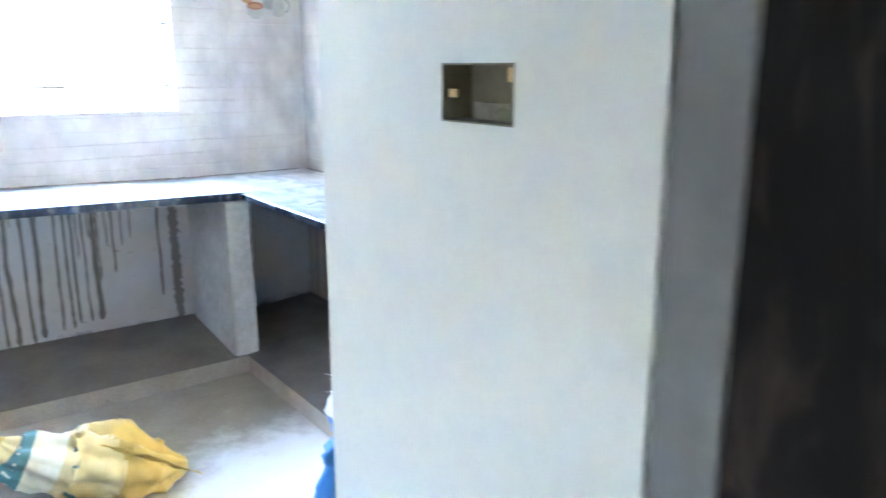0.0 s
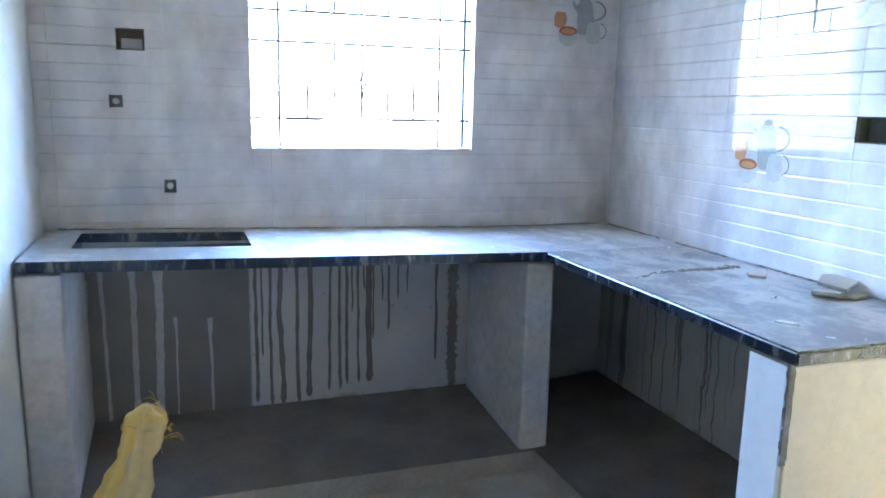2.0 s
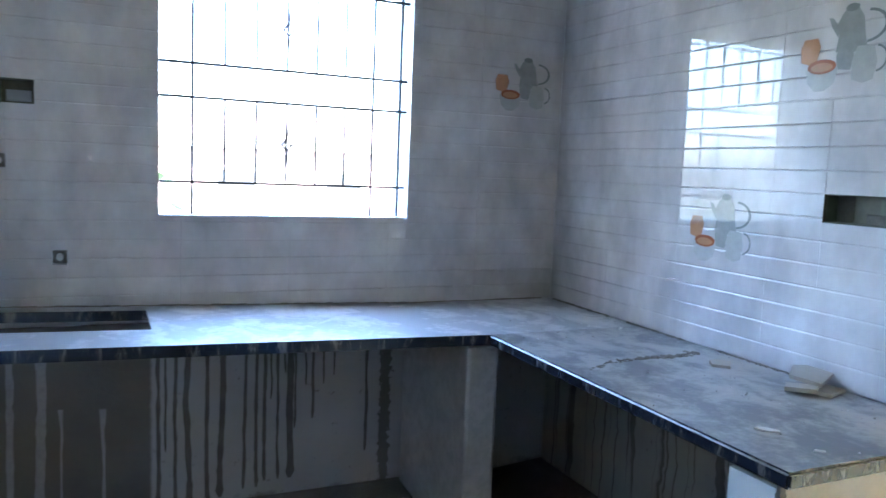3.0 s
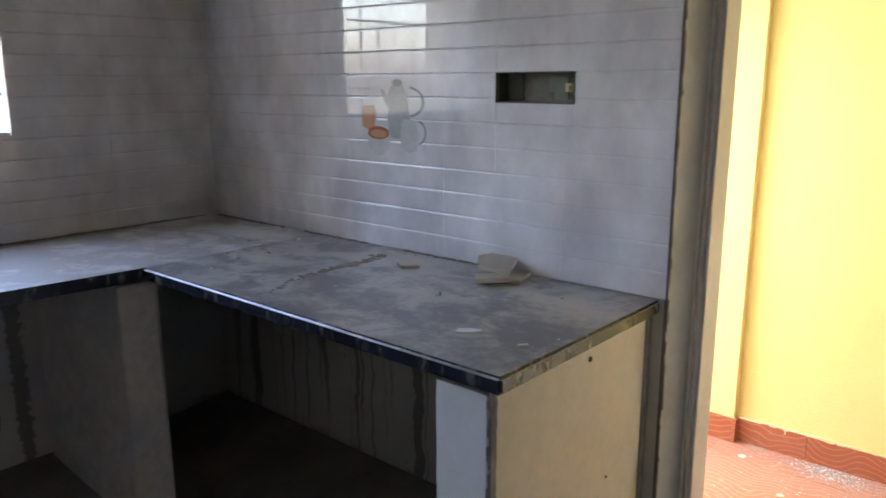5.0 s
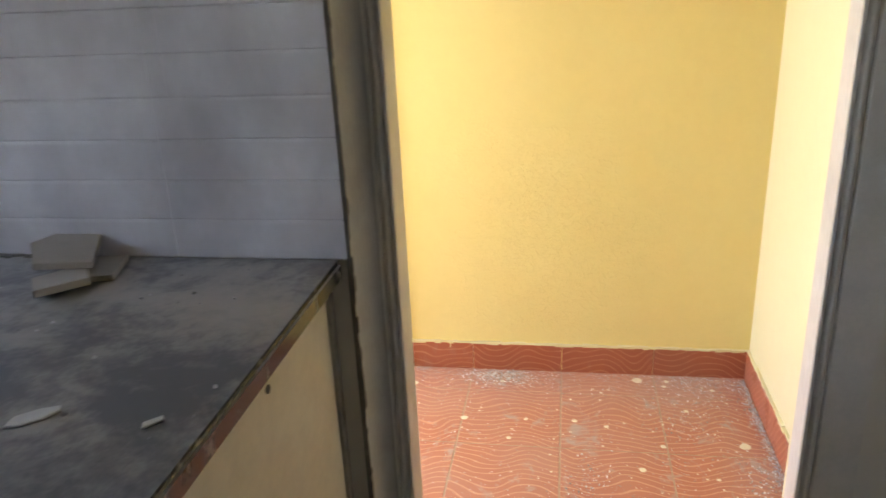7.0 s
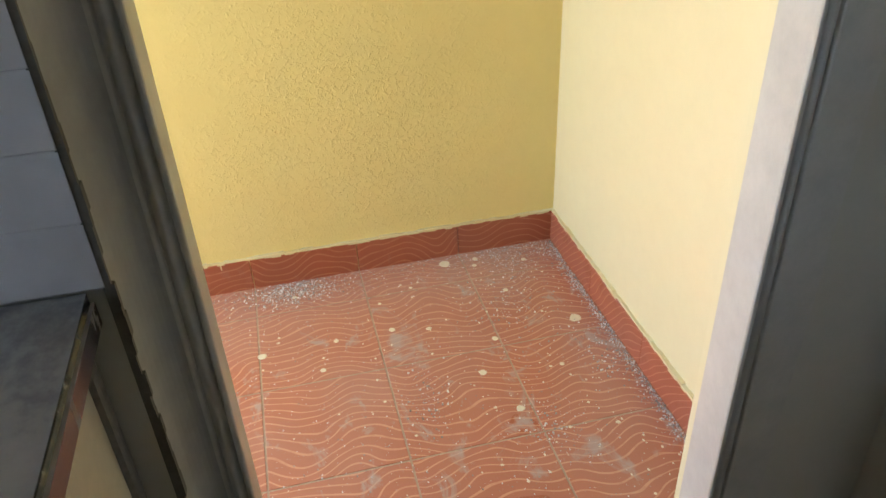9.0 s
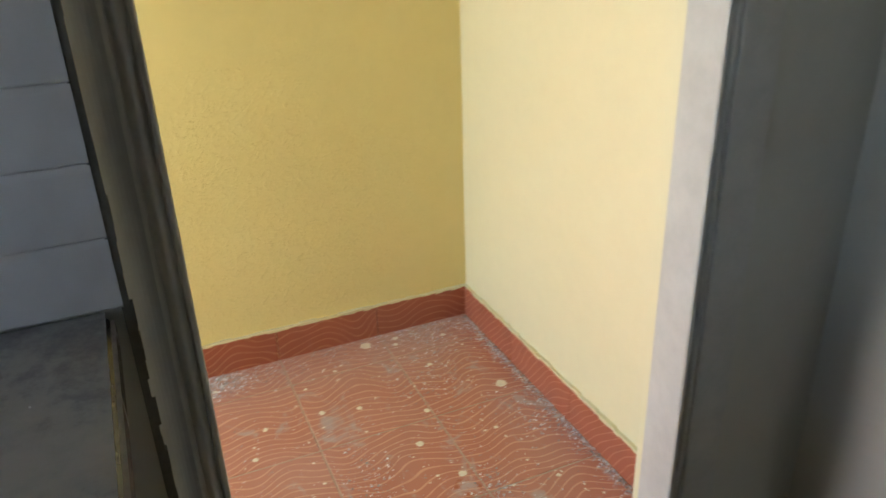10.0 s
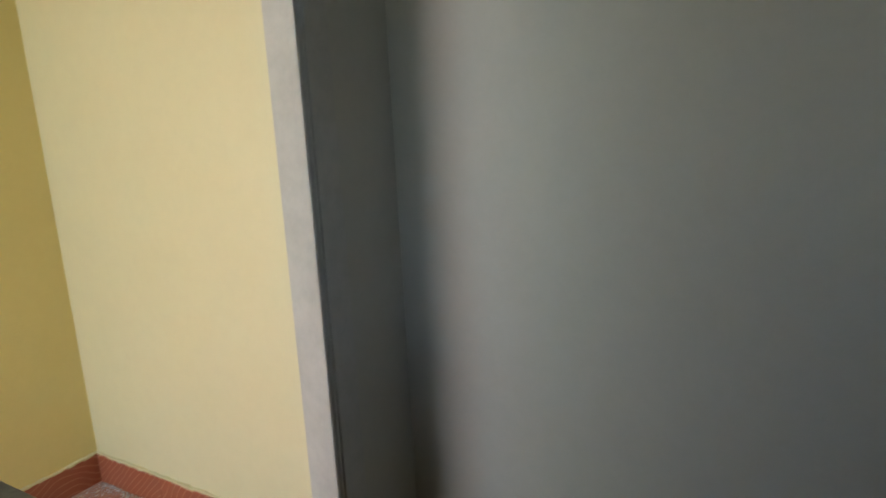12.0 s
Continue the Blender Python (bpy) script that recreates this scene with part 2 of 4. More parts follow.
def make_sackcloth(name, colour, dirt):
    """Woven plastic sacking: crossing flat tapes, grime."""
    m, nt, b = mat(name)
    v = coords(nt)
    wx = node(nt, "TexWave", Scale=130)
    wz = node(nt, "TexWave", Scale=130)
    wx.bands_direction, wz.bands_direction = "X", "Z"
    nt.links.new(v, wx.inputs["Vector"])
    nt.links.new(v, wz.inputs["Vector"])
    weave = maths(nt, "MULTIPLY", wx.outputs["Fac"], wz.outputs["Fac"])
    g = ramp(nt, noise_tex(nt, v, 9, 6, 0.7), (0.42, 0.0), (0.72, 1.0))
    c = mixed(nt, maths(nt, "MULTIPLY", g, 0.55), colour, dirt)
    finish(nt, b, mixed(nt, maths(nt, "MULTIPLY", weave, 0.25), c, tuple(q * 0.6 for q in colour)), 0.45)
    relief(nt, b, maths(nt, "ADD", maths(nt, "MULTIPLY", weave, 0.2), noise_tex(nt, v, 22, 4)), 0.5, 0.006)
    return m


def make_dark_wood():
    m, nt, b = mat("dark_door_wood")
    v = coords(nt, (1, 1, 0.35))
    blot = noise_tex(nt, v, 22, 3, 0.5, 0.8)
    c = mixed(nt, ramp(nt, blot, (0.5, 0.0), (0.68, 1.0)), (0.004, 0.003, 0.003), (0.022, 0.016, 0.013))
    b.inputs["Specular IOR Level"].default_value = 0.08
    finish(nt, b, c, 0.6)
    relief(nt, b, blot, 0.2, 0.003)
    return m


WHITE = paint("white_wall_paint", (0.72, 0.73, 0.72), (0.62, 0.63, 0.62), 0.5, 1.6, 0.08, False, 0.05)
PIER = paint("soiled_whitewash", (0.58, 0.55, 0.53), (0.47, 0.44, 0.42), 0.7, 4.0, 0.2, False, 0.25)
# White paint toned down: the passage wall's dimness is put into the colour.
SHADED_WHITE = paint("shaded_white_wall_paint", (0.40, 0.405, 0.39), (0.37, 0.375, 0.36), 0.5, 1.3, 0.06, False, 0.05)
YELLOW = paint("yellow_wall_paint", (0.70, 0.575, 0.25), (0.66, 0.535, 0.22), 0.5, 1.0, 0.40, True, 0.03)
YELLOW_PALE = paint("pale_yellow_wall_paint", (0.63, 0.565, 0.345), (0.60, 0.535, 0.32), 0.5, 1.0, 0.15, False, 0.03)
CREAM = paint("cream_panel_paint", (0.56, 0.50, 0.375), (0.49, 0.435, 0.32), 0.6, 3.0, 0.25)
PUTTY = paint("putty_grey_wall", (0.47, 0.445, 0.385), (0.43, 0.405, 0.345), 0.5, 1.0, 0.08, False, 0.04)
# Frame grey turned darker: the shade of the recess is in the colour.
SHADED_RETURN = paint("shaded_return_paint", (0.34, 0.33, 0.30), (0.28, 0.27, 0.245), 0.6, 6.0, 0.3)
FRAME = paint("grey_door_frame_paint", (0.50, 0.475, 0.43), (0.43, 0.405, 0.365), 0.42, 5.0, 0.2)
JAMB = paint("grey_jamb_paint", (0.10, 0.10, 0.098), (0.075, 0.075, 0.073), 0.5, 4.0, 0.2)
CEIL = paint("ceiling_paint", (0.75, 0.75, 0.74), (0.68, 0.68, 0.67), 0.7, 1.5, 0.1)
SLAB = cement("wet_cement", (0.205, 0.172, 0.152), (0.125, 0.105, 0.093), 0.8, 4.0)
SCREED = cement("floor_screed", (0.42, 0.355, 0.295), (0.28, 0.235, 0.19), 0.85, 3.5)
# Pale patch: the window's pool of light, painted onto the floor.
FLOOR = cement("dusty_light_pool_screed", (0.42, 0.36, 0.305), (0.28, 0.24, 0.20), 0.85, 3.5, (1.15, 2.05, 0.1))
DRY = cement("dry_cement_smear", (0.26, 0.235, 0.195), (0.17, 0.15, 0.125), 0.9, 14.0)
RAW = cement("raw_mortar", (0.24, 0.22, 0.19), (0.10, 0.085, 0.07), 0.9, 16.0)
MORTAR = cement("dark_mortar", (0.15, 0.135, 0.11), (0.085, 0.075, 0.06), 0.9, 12.0)
RUN = cement("dark_cement_run", (0.185, 0.16, 0.14), (0.115, 0.10, 0.088), 0.8, 9.0)
WASH = cement("whitewash", (0.46, 0.43, 0.41), (0.37, 0.34, 0.325), 0.8, 6.0)
GROUT = cement("tan_grout", (0.50, 0.38, 0.28), (0.36, 0.26, 0.19), 0.85, 14.0)
DRIP_N = drips("stained_plaster_north", 0, 3.0, 0.36)
DRIP_E = drips("stained_plaster_east", 1, 11.0, 0.0)
TILE = make_tile_white()
RED = make_red_tile()
RED_SKIRT = make_red_tile("red_skirting_tile", 0.14, 0.28, (0.27, 0.062, 0.028), (0.34, 0.085, 0.038))
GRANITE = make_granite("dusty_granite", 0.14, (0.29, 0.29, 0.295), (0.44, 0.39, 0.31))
# The window's glare on the north slab is put into this paler colour.
GLARE_GRANITE = make_granite("window_glare_granite", 0.50, (0.46, 0.46, 0.46), (0.56, 0.53, 0.48))
EDGE = make_edge()
BLACK = make_plain("void_black", (0.02, 0.018, 0.016), 0.8)
METAL_BOX = make_plain("galvanised_box", (0.125, 0.112, 0.07), 0.7, 0.0, 0.6, 45)
RUST = make_plain("ochre_clip", (0.45, 0.31, 0.14), 0.6)
OLIVE = make_plain("olive_paint", (0.13, 0.135, 0.075), 0.6, 0.0, 0.6, 40)
PVC = make_plain("grey_plastic", (0.30, 0.29, 0.28), 0.5)
LIGHT_PVC = make_plain("pale_plastic", (0.62, 0.6, 0.57), 0.4)
IRON = make_plain("painted_iron", (0.03, 0.035, 0.045), 0.45, 0.2)
SACK_Y = make_sackcloth("yellow_sacking", (0.62, 0.40, 0.09), (0.30, 0.20, 0.06))
SACK_T = make_sackcloth("dusty_tan_sacking", (0.52, 0.39, 0.17), (0.38, 0.28, 0.12))
SACK_W = make_sackcloth("pale_sacking", (0.74, 0.58, 0.28), (0.5, 0.38, 0.2))
SACK_WW = make_sackcloth("white_sacking", (0.78, 0.79, 0.80), (0.6, 0.6, 0.6))
SACK_WP = make_sackcloth("creamy_white_sacking", (0.80, 0.73, 0.56), (0.58, 0.48, 0.32))
SACK_B = make_sackcloth("blue_sacking", (0.05, 0.24, 0.62), (0.05, 0.15, 0.4))
TEAL = make_plain("teal_print", (0.10, 0.23, 0.23), 0.5)
CHIP = make_plain("tile_chip_clay", (0.52, 0.46, 0.38), 0.7)
CHIP_W = make_plain("white_chip", (0.75, 0.73, 0.69), 0.4)
GRIT, gt, gb = mat("grit")
finish(gt, gb, ramp(gt, node(gt, "NewGeometry").outputs["Random Per Island"], (0.0, (0.20, 0.19, 0.18)), (0.5, (0.42, 0.41, 0.40)), (1.0, (0.80, 0.79, 0.78))), 0.6)
SPLASH = make_plain("cream_paint_splash", (0.78, 0.72, 0.56), 0.5)
DOOR_WOOD = make_dark_wood()
POT = make_plain("pot_print", (0.38, 0.385, 0.365), 0.06, 0, 0.5, 28)
POT_D = make_plain("pot_print_shade", (0.28, 0.29, 0.28), 0.06, 0, 0.5)
ORANGE = make_plain("orange_print", (0.50, 0.26, 0.14), 0.06, 0, 0.4)
TEA = make_plain("tea_print", (0.32, 0.12, 0.06), 0.06)
CUP = make_plain("cup_print", (0.50, 0.48, 0.45), 0.06, 0, 0.35)
for glaze in (POT, POT_D, ORANGE, TEA, CUP):
    glaze.node_tree.nodes["Principled BSDF"].inputs["IOR"].default_value = 1.36
LEAF = make_plain("leaf_green", (0.07, 0.12, 0.05), 0.5)
EARTH = cement("earth", (0.085, 0.085, 0.05), (0.05, 0.055, 0.03), 0.95, 0.6)
PINK = paint("pink_house_paint", (0.62, 0.38, 0.32), (0.52, 0.32, 0.28), 0.7, 0.6, 0.1)


# ---- mesh helpers ----
def box(bm, x0, y0, z0, x1, y1, z1, bevel=0.0):
    vs = [bm.verts.new((x, y, z)) for x in (x0, x1) for y in (y0, y1) for z in (z0, z1)]
    fs = [bm.faces.new([vs[i] for i in f]) for f in ((0, 1, 3, 2), (4, 6, 7, 5), (0, 4, 5, 1), (2, 3, 7, 6), (0, 2, 6, 4), (1, 5, 7, 3))]
    if bevel:
        es = list({e for f in fs for e in f.edges})
        bmesh.ops.bevel(bm, geom=es, offset=bevel, segments=2, affect="EDGES", profile=0.6)


def boxes(*rows, bevel=0.0):
    bm = bmesh.new()
    for r in rows:
        box(bm, *r, bevel=bevel)
    return bm


def holed(bm, axis, a, b, u0, u1, z0, z1, holes):
    """A wall slab across axis from a to b, u0 to u1 along the wall, with rectangular holes (u0, u1, z0, z1)."""
    us = sorted({u0, u1, *(h[0] for h in holes), *(h[1] for h in holes)})
    for p, q in zip(us, us[1:]):
        cuts = sorted((h[2], h[3]) for h in holes if h[0] < (p + q) / 2 < h[1])
        z = z0
        for c0, c1 in [*cuts, (z1, z1)]:
            if c0 - z > 1e-4:
                if axis == 0:
                    box(bm, a, p, z, b, q, c0)
                else:
                    box(bm, p, a, z, q, b, c0)
            z = c1


def prism(bm, outline, axis, a, b):
    """A plate of the outline (two coordinates in the axes other than axis) from a to b along the axis."""
    def at(p, d):
        q = list(p)
        q.insert(axis, d)
        return bm.verts.new(q)
    lo, hi = [at(p, a) for p in outline], [at(p, b) for p in outline]
    bm.faces.new(lo)
    bm.faces.new(hi)
    n = len(outline)
    for i in range(n):
        bm.faces.new((lo[i], lo[(i + 1) % n], hi[(i + 1) % n], hi[i]))


def tube(bm, path, radius, sides=8):
    """A round bar along the path; radius: one, or one a point."""
    pts = [Vector(p) for p in path]
    rr = radius if isinstance(radius, (list, tuple)) else [radius] * len(pts)
    rings = []
    for i, p in enumerate(pts):
        d = (pts[min(i + 1, len(pts) - 1)] - pts[max(i - 1, 0)]).normalized()
        u = d.orthogonal().normalized() if abs(d.z) < 0.9 else Vector((1, 0, 0))
        u = (u - d * u.dot(d)).normalized()
        w = d.cross(u)
        rings.append([bm.verts.new(p + rr[i] * (math.cos(a) * u + math.sin(a) * w)) for a in (2 * math.pi * k / sides for k in range(sides))])
    for a, b in zip(rings, rings[1:]):
        for k in range(sides):
            bm.faces.new((a[k], a[(k + 1) % sides], b[(k + 1) % sides], b[k]))
    bm.faces.new(rings[0][::-1])
    bm.faces.new(rings[-1])


def crumb(bm, x, y, z, r, h, sides=9, squash=1.0, axis=2):
    a0 = random.uniform(0, 6)
    rim = [bm.verts.new((x + r * random.uniform(0.8, 1.15) * math.cos(a0 + 2 * math.pi * k / sides), y + squash * r * random.uniform(0.8, 1.15) * math.sin(a0 + 2 * math.pi * k / sides), z)) for k in range(sides)]
    top = [bm.verts.new((x + (v.co.x - x) * 0.7, y + (v.co.y - y) * 0.7, z + h)) for v in rim]
    for k in range(sides):
        bm.faces.new((rim[k], rim[(k + 1) % sides], top[(k + 1) % sides], top[k]))
    bm.faces.new(top)


def link(name, bm, material, smooth=False):
    bmesh.ops.recalc_face_normals(bm, faces=bm.faces[:])
    me = bpy.data.meshes.new(name)
    bm.to_mesh(me)
    bm.free()
    me.materials.append(material)
    if smooth:
        for p in me.polygons:
            p.use_smooth = True
    return new(name, me)


def part(name, bm, material, parent, label="", smooth=False):
    ob = link(name, bm, material, smooth)
    ob.parent = parent
    if label:
        ob["label"] = label
    return ob


def setting(name, bm, material, label, category="wall", smooth=False):
    return tagged(link(name, bm, material, smooth), label, category, kind="structure")


def thing(name, label, category, group="", loc=(0, 0, 0)):
    ob = new(name)
    ob.location = loc
    ob.empty_display_size = 0.05
    return tagged(ob, label, category, group)


# ---- the plan ----
TOP = 2.90                      # ceilings
KF = 0.10                       # kitchen and hall floor; the yellow room's floor is 0
WY = 3.725                      # face of the window wall's tiles
EX = 1.950                      # face of the side wall's tiles
CT = 0.932                      # counter top
WIN = (0.385, 1.281, 1.258, 2.12)
STEP, ROW = 0.375, 0.25         # wall tile

NW = 1.068
BOX_N = (-0.076, 0.019, 1.607, 1.682)
PIPES = ((-0.109, -0.063, 1.407, 1.451), (0.063, 0.106, 1.099, 1.147))
BOX_E = (2.199, 2.427, 1.357, 1.433)
BOX_S = (0.605, 0.739, 1.404, 1.474)

bm = bmesh.new()
holed(bm, 1, WY + 0.008, 3.80, -0.5, 2.15, 0, TOP, [WIN, BOX_N, *PIPES])
holed(bm, 1, 3.80, 3.90, -0.5, 2.15, 0, TOP, [WIN])
setting("wall_north", bm, WHITE, "white plastered kitchen wall round a barred window")
bm = bmesh.new()
holed(bm, 0, EX + 0.008, 2.066, 1.95, WY + 0.006, 0, TOP, [BOX_E])
box(bm, 2.066, 1.988, 0, 2.17, WY + 0.006, TOP)
box(bm, 2.064, 0.80, 0, 2.1395, 1.138, TOP)
box(bm, 2.08, 1.138, 2.16, 2.17, 1.988, TOP)
setting("wall_east", bm, PUTTY, "grey-white plastered kitchen wall with a doorway")
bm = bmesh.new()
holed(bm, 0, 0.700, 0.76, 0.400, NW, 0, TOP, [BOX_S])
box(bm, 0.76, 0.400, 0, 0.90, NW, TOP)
setting("wall_passage_east", bm, SHADED_WHITE, "smooth white-painted wall beside the passage, its shade put into the colour")
setting("wall_south", boxes((0.90, 0.76, 0, 2.08, 0.938, TOP)), PUTTY, "dull grey-white putty-finished kitchen wall")
setting("wall_west", boxes((-0.5, NW + 0.002, 0, -0.35, WY + 0.006, TOP)), WHITE, "white kitchen side wall behind the counter")
setting("wall_passage", boxes((-3.0, 0.900, 0, 0.034, NW, TOP), bevel=0.006), WHITE, "white-painted wall end at the kitchen's entrance")
setting("wall_hall_east", boxes((0.76, -3.5, 0, 0.90, -0.62, TOP), (0.76, -0.62, 2.2, 0.90, 0.398, TOP)), WHITE, "dim white hall wall round a dark door")
bm = bmesh.new()
holed(bm, 1, -3.65, -3.5, -3.15, 0.90, 0, TOP, [(x - 0.027, x + 0.027, z - 0.027, z + 0.027) for x, z in ((-0.180, 1.432), (-0.180, 1.650), (0.082, 1.438), (0.082, 1.664))])
setting("wall_hall_south", bm, WHITE, "plain white hall wall with four small vent holes")
# Opening added out of view, to light the passage and the door frame.
setting("wall_hall_west", boxes((-3.15, -3.5, 0, -3.0, -1.0, TOP), (-3.15, -0.45, 0, -3.0, 1.09, TOP), (-3.15, -1.0, 0, -3.0, -0.45, 1.0),
    (-3.15, -1.0, 1.6, -3.0, -0.45, TOP)), WHITE, "plain white hall wall, out of view, with an opening added for light")
setting("floor", boxes((-3.0, -3.5, -0.1, 2.07, 3.9, KF)), FLOOR, "grey-brown unfinished cement floor with dust and a painted pool of light", "floor")
setting("ceiling", boxes((-3.2, -3.7, TOP, 3.6, 4.1, TOP + 0.15)), CEIL, "plain white ceiling", "ceiling")

# the yellow room
RX, RY, RN = 3.291, 1.011, 2.80
setting("wall_yellow_east", boxes((RX, 0.85, 0, 3.45, RN + 0.15, TOP), (3.26, 2.21, 0, RX + 0.002, 2.60, TOP)), YELLOW,
    "yellow-painted rough plaster wall with a shallow pier")
setting("wall_yellow_south", boxes((2.152, 0.85, 0, RX, RY, TOP)), YELLOW_PALE, "pale yellow painted wall lit by daylight")
setting("wall_yellow_west", boxes((2.1415, RY + 0.002, 0, 2.160, 1.2165, 2.16), (2.172, 1.99, 0, 2.185, RN, TOP), (2.172, RY + 0.002, 2.16, 2.185, 1.99, TOP)), YELLOW_PALE,
    "yellow plaster edge round the doorway")
setting("wall_yellow_north", boxes((2.17, RN, 0, 2.20, RN + 0.15, TOP), (2.20, RN, 2.3, RX, RN + 0.15, TOP), (2.20, RN, -0.1, RX, RN + 0.15, 0.06)), YELLOW,
    "yellow wall with a wide opening to the daylight")
setting("floor_yellow_room", boxes((2.07, 0.85, -0.1, 3.45, RN, -0.0014)), GROUT, "mortar bed under red floor tiles", "floor")

# counter: plinth, supports, slab
bm = bmesh.new()
for pts in (((-0.35, 3.12), (1.33, 3.12), (1.33, WY), (-0.35, WY)), ((1.33, 2.10), (EX, 2.10), (EX, WY), (1.33, WY))):
    lo = [bm.verts.new((x, y, KF - 0.02)) for x, y in pts]
    hi = [bm.verts.new((x, y, 0.178 + 0.05 * max((x - 1.33) / 0.62 if pts[1][0] > 1.5 else (y - 3.12) / 0.59, 0))) for x, y in pts]
    bm.faces.new(hi)
    for i in range(4):
        bm.faces.new((lo[i], lo[(i + 1) % 4], hi[(i + 1) % 4], hi[i]))
plinth = setting("plinth", bm, SLAB, "dark damp cement plinth under the kitchen counter", "plinth")
plinth.data.materials.append(SCREED)
for p in plinth.data.polygons:
    p.material_index = 1 if abs(p.normal.z) < 0.5 else 0
under_north = setting("wall_under_counter_north", boxes((-0.25, WY - 0.006, 0.10, EX, WY + 0.007, 0.897)), DRIP_N, "whitewashed wall with dark cement drips below the counter")


def run(u, width, top, length, material, seed):
    """A run of cement down the wall: broad where it starts, thin and wavering below, with a drop at its end."""
    left, right = [], []
    n = max(6, int(length / 0.025))
    drift = 0.0
    for k in range(n + 1):
        f = k / n
        drift += 0.0040 * noise.noise(Vector((seed * 7.1, f * length * 16, 2)))
        w = 0.5 * width * (0.62 + 0.75 * max(0, 1 - 6 * f) + 0.30 * noise.noise(Vector((seed * 3.7, f * length * 26, 9))))
        w *= 1.0 if f < 0.93 else 1.25 if f < 0.99 else 0.5
        left.append((u + drift - w, top - length * f))
        right.append((u + drift + w, top - length * f))
    bm = bmesh.new()
    prism(bm, left + right[::-1], 1, WY - 0.0070, WY - 0.0055)
    part("cement_run" if material is RUN else "bare_streak", bm, material, under_north)


for k, (u, w, h) in enumerate(((0.384, 15, 0.63), (0.412, 9, 0.44), (0.443, 14, 0.65), (0.480, 23, 0.65), (0.509, 7, 0.10), (0.547, 17, 0.65), (0.600, 24, 0.63), (0.678, 14, 0.61), (0.718, 14, 0.61),
                               (0.748, 15, 0.59), (0.770, 8, 0.28), (0.793, 12, 0.59), (0.818, 8, 0.19), (0.845, 27, 0.59), (0.863, 9, 0.40), (0.897, 8, 0.24), (0.927, 12, 0.37), (0.969, 8, 0.24),
                               (1.009, 8, 0.21), (1.103, 6, 0.09), (1.121, 6, 0.06), (1.143, 13, 0.52))):
    run(u, w / 1000 * 1.4, 0.896, h + 0.02, RUN, k + 1)
for k, (u, w, top, h) in enumerate(((-0.226, 13, 0.78, 0.58), (-0.170, 20, 0.87, 0.66), (-0.062, 34, 0.87, 0.68), (0.026, 44, 0.88, 0.69), (0.082, 11, 0.62, 0.42), (0.207, 16, 0.61, 0.41))):
    run(u, w / 1000, top, h, WASH, k + 40)
setting("wall_under_counter_east", boxes((EX - 0.006, 2.10, 0.10, EX + 0.007, WY - 0.008, 0.89)), DRIP_E, "whitewashed wall with dark cement drips below the counter")

end_panel = thing("counter_support", "cream and white plastered masonry support at the counter's end", "counter support", loc=(1.36, 2.05, KF))
bm = boxes((0.012, -0.065, 0, 0.60, 0.06, 0.788), bevel=0.004)
part("masonry", bm, CREAM, end_panel)
bm = boxes((0, -0.055, 0, 0.0125, 0.06, 0.787))
part("end_face", bm, WHITE, end_panel, "white-painted end face")
for i, (u, v) in enumerate(((0.33, 0.76), (0.13, 0.30), (0.42, 0.46))):
    bm = bmesh.new()
    tube(bm, [(u, -0.067, v), (u, -0.064, v)], 0.006 - 0.0015 * i, 8)
    part("hole", bm, BLACK, end_panel, "small dark drill hole")
bm = bmesh.new()
z = 0.25
while z < 0.78:
    h = random.uniform(0.006, 0.02)
    if noise.noise(Vector((z * 9, 0, 3))) > -0.1:
        box(bm, -0.0012, -0.0662, z, random.uniform(0.013, 0.016), -0.0662 + random.uniform(0.002, 0.012), z + h)
    z += h
tagged(part("chipped_edge", bm, RAW, end_panel), "chipped dark mortar along the corner", "", kind="stuff")
for u, v, w, a in ((0.10, 0.235, 0.05, 12), (0.17, 0.25, 0.035, -35), (0.22, 0.22, 0.06, 20), (0.30, 0.235, 0.03, 5), (0.05, 0.20, 0.03, 60)):
    bm = boxes((-w / 2, -0.0655, -0.002, w / 2, -0.0645, 0.002))
    bmesh.ops.rotate(bm, verts=bm.verts[:], cent=(0, 0, 0), matrix=Euler((0, radians(a), 0)).to_matrix())
    bmesh.ops.translate(bm, verts=bm.verts[:], vec=(u, 0, v))
    part("scuff", bm, RAW, end_panel, "dark scuff mark")
bm = boxes((0.575, -0.072, 0, 0.598, -0.05, 0.826), bevel=0.006)
part("mortar_strip", bm, DRY, end_panel, "rough dark mortar strip beside the door frame")

pier = thing("counter_support", "whitewashed masonry pier under the counter's corner", "counter support", loc=(1.335, 3.14, 0.14))
bm = boxes((-0.057, 0, 0, 0.057, 0.566, 0.752), bevel=0.012)
part("masonry", bm, PIER, pier)
part("foot", boxes((-0.064, -0.006, 0, 0.064, 0.565, 0.022), bevel=0.008), SLAB, pier, "smeared dark cement foot")
left_pier = thing("counter_support", "white masonry support under the sink end of the counter", "counter support", loc=(-0.21, 3.14, 0.14))
part("masonry", boxes((-0.135, 0, 0, -0.012, 0.566, 0.788), bevel=0.008), PIER, left_pier)
part("foot", boxes((-0.134, -0.006, 0, -0.006, 0.565, 0.022), bevel=0.008), SLAB, left_pier, "smeared dark cement foot")

# granite slabs with the sink cut-out, meeting at the corner joint
TH = 0.034
SINK = (-0.215, 0.340, 3.34, 3.64)


def rise(x):
    """How far the window side's slab, laid out of level, stands higher towards the sink."""
    return 0.024 * max(1.348 - x, 0)


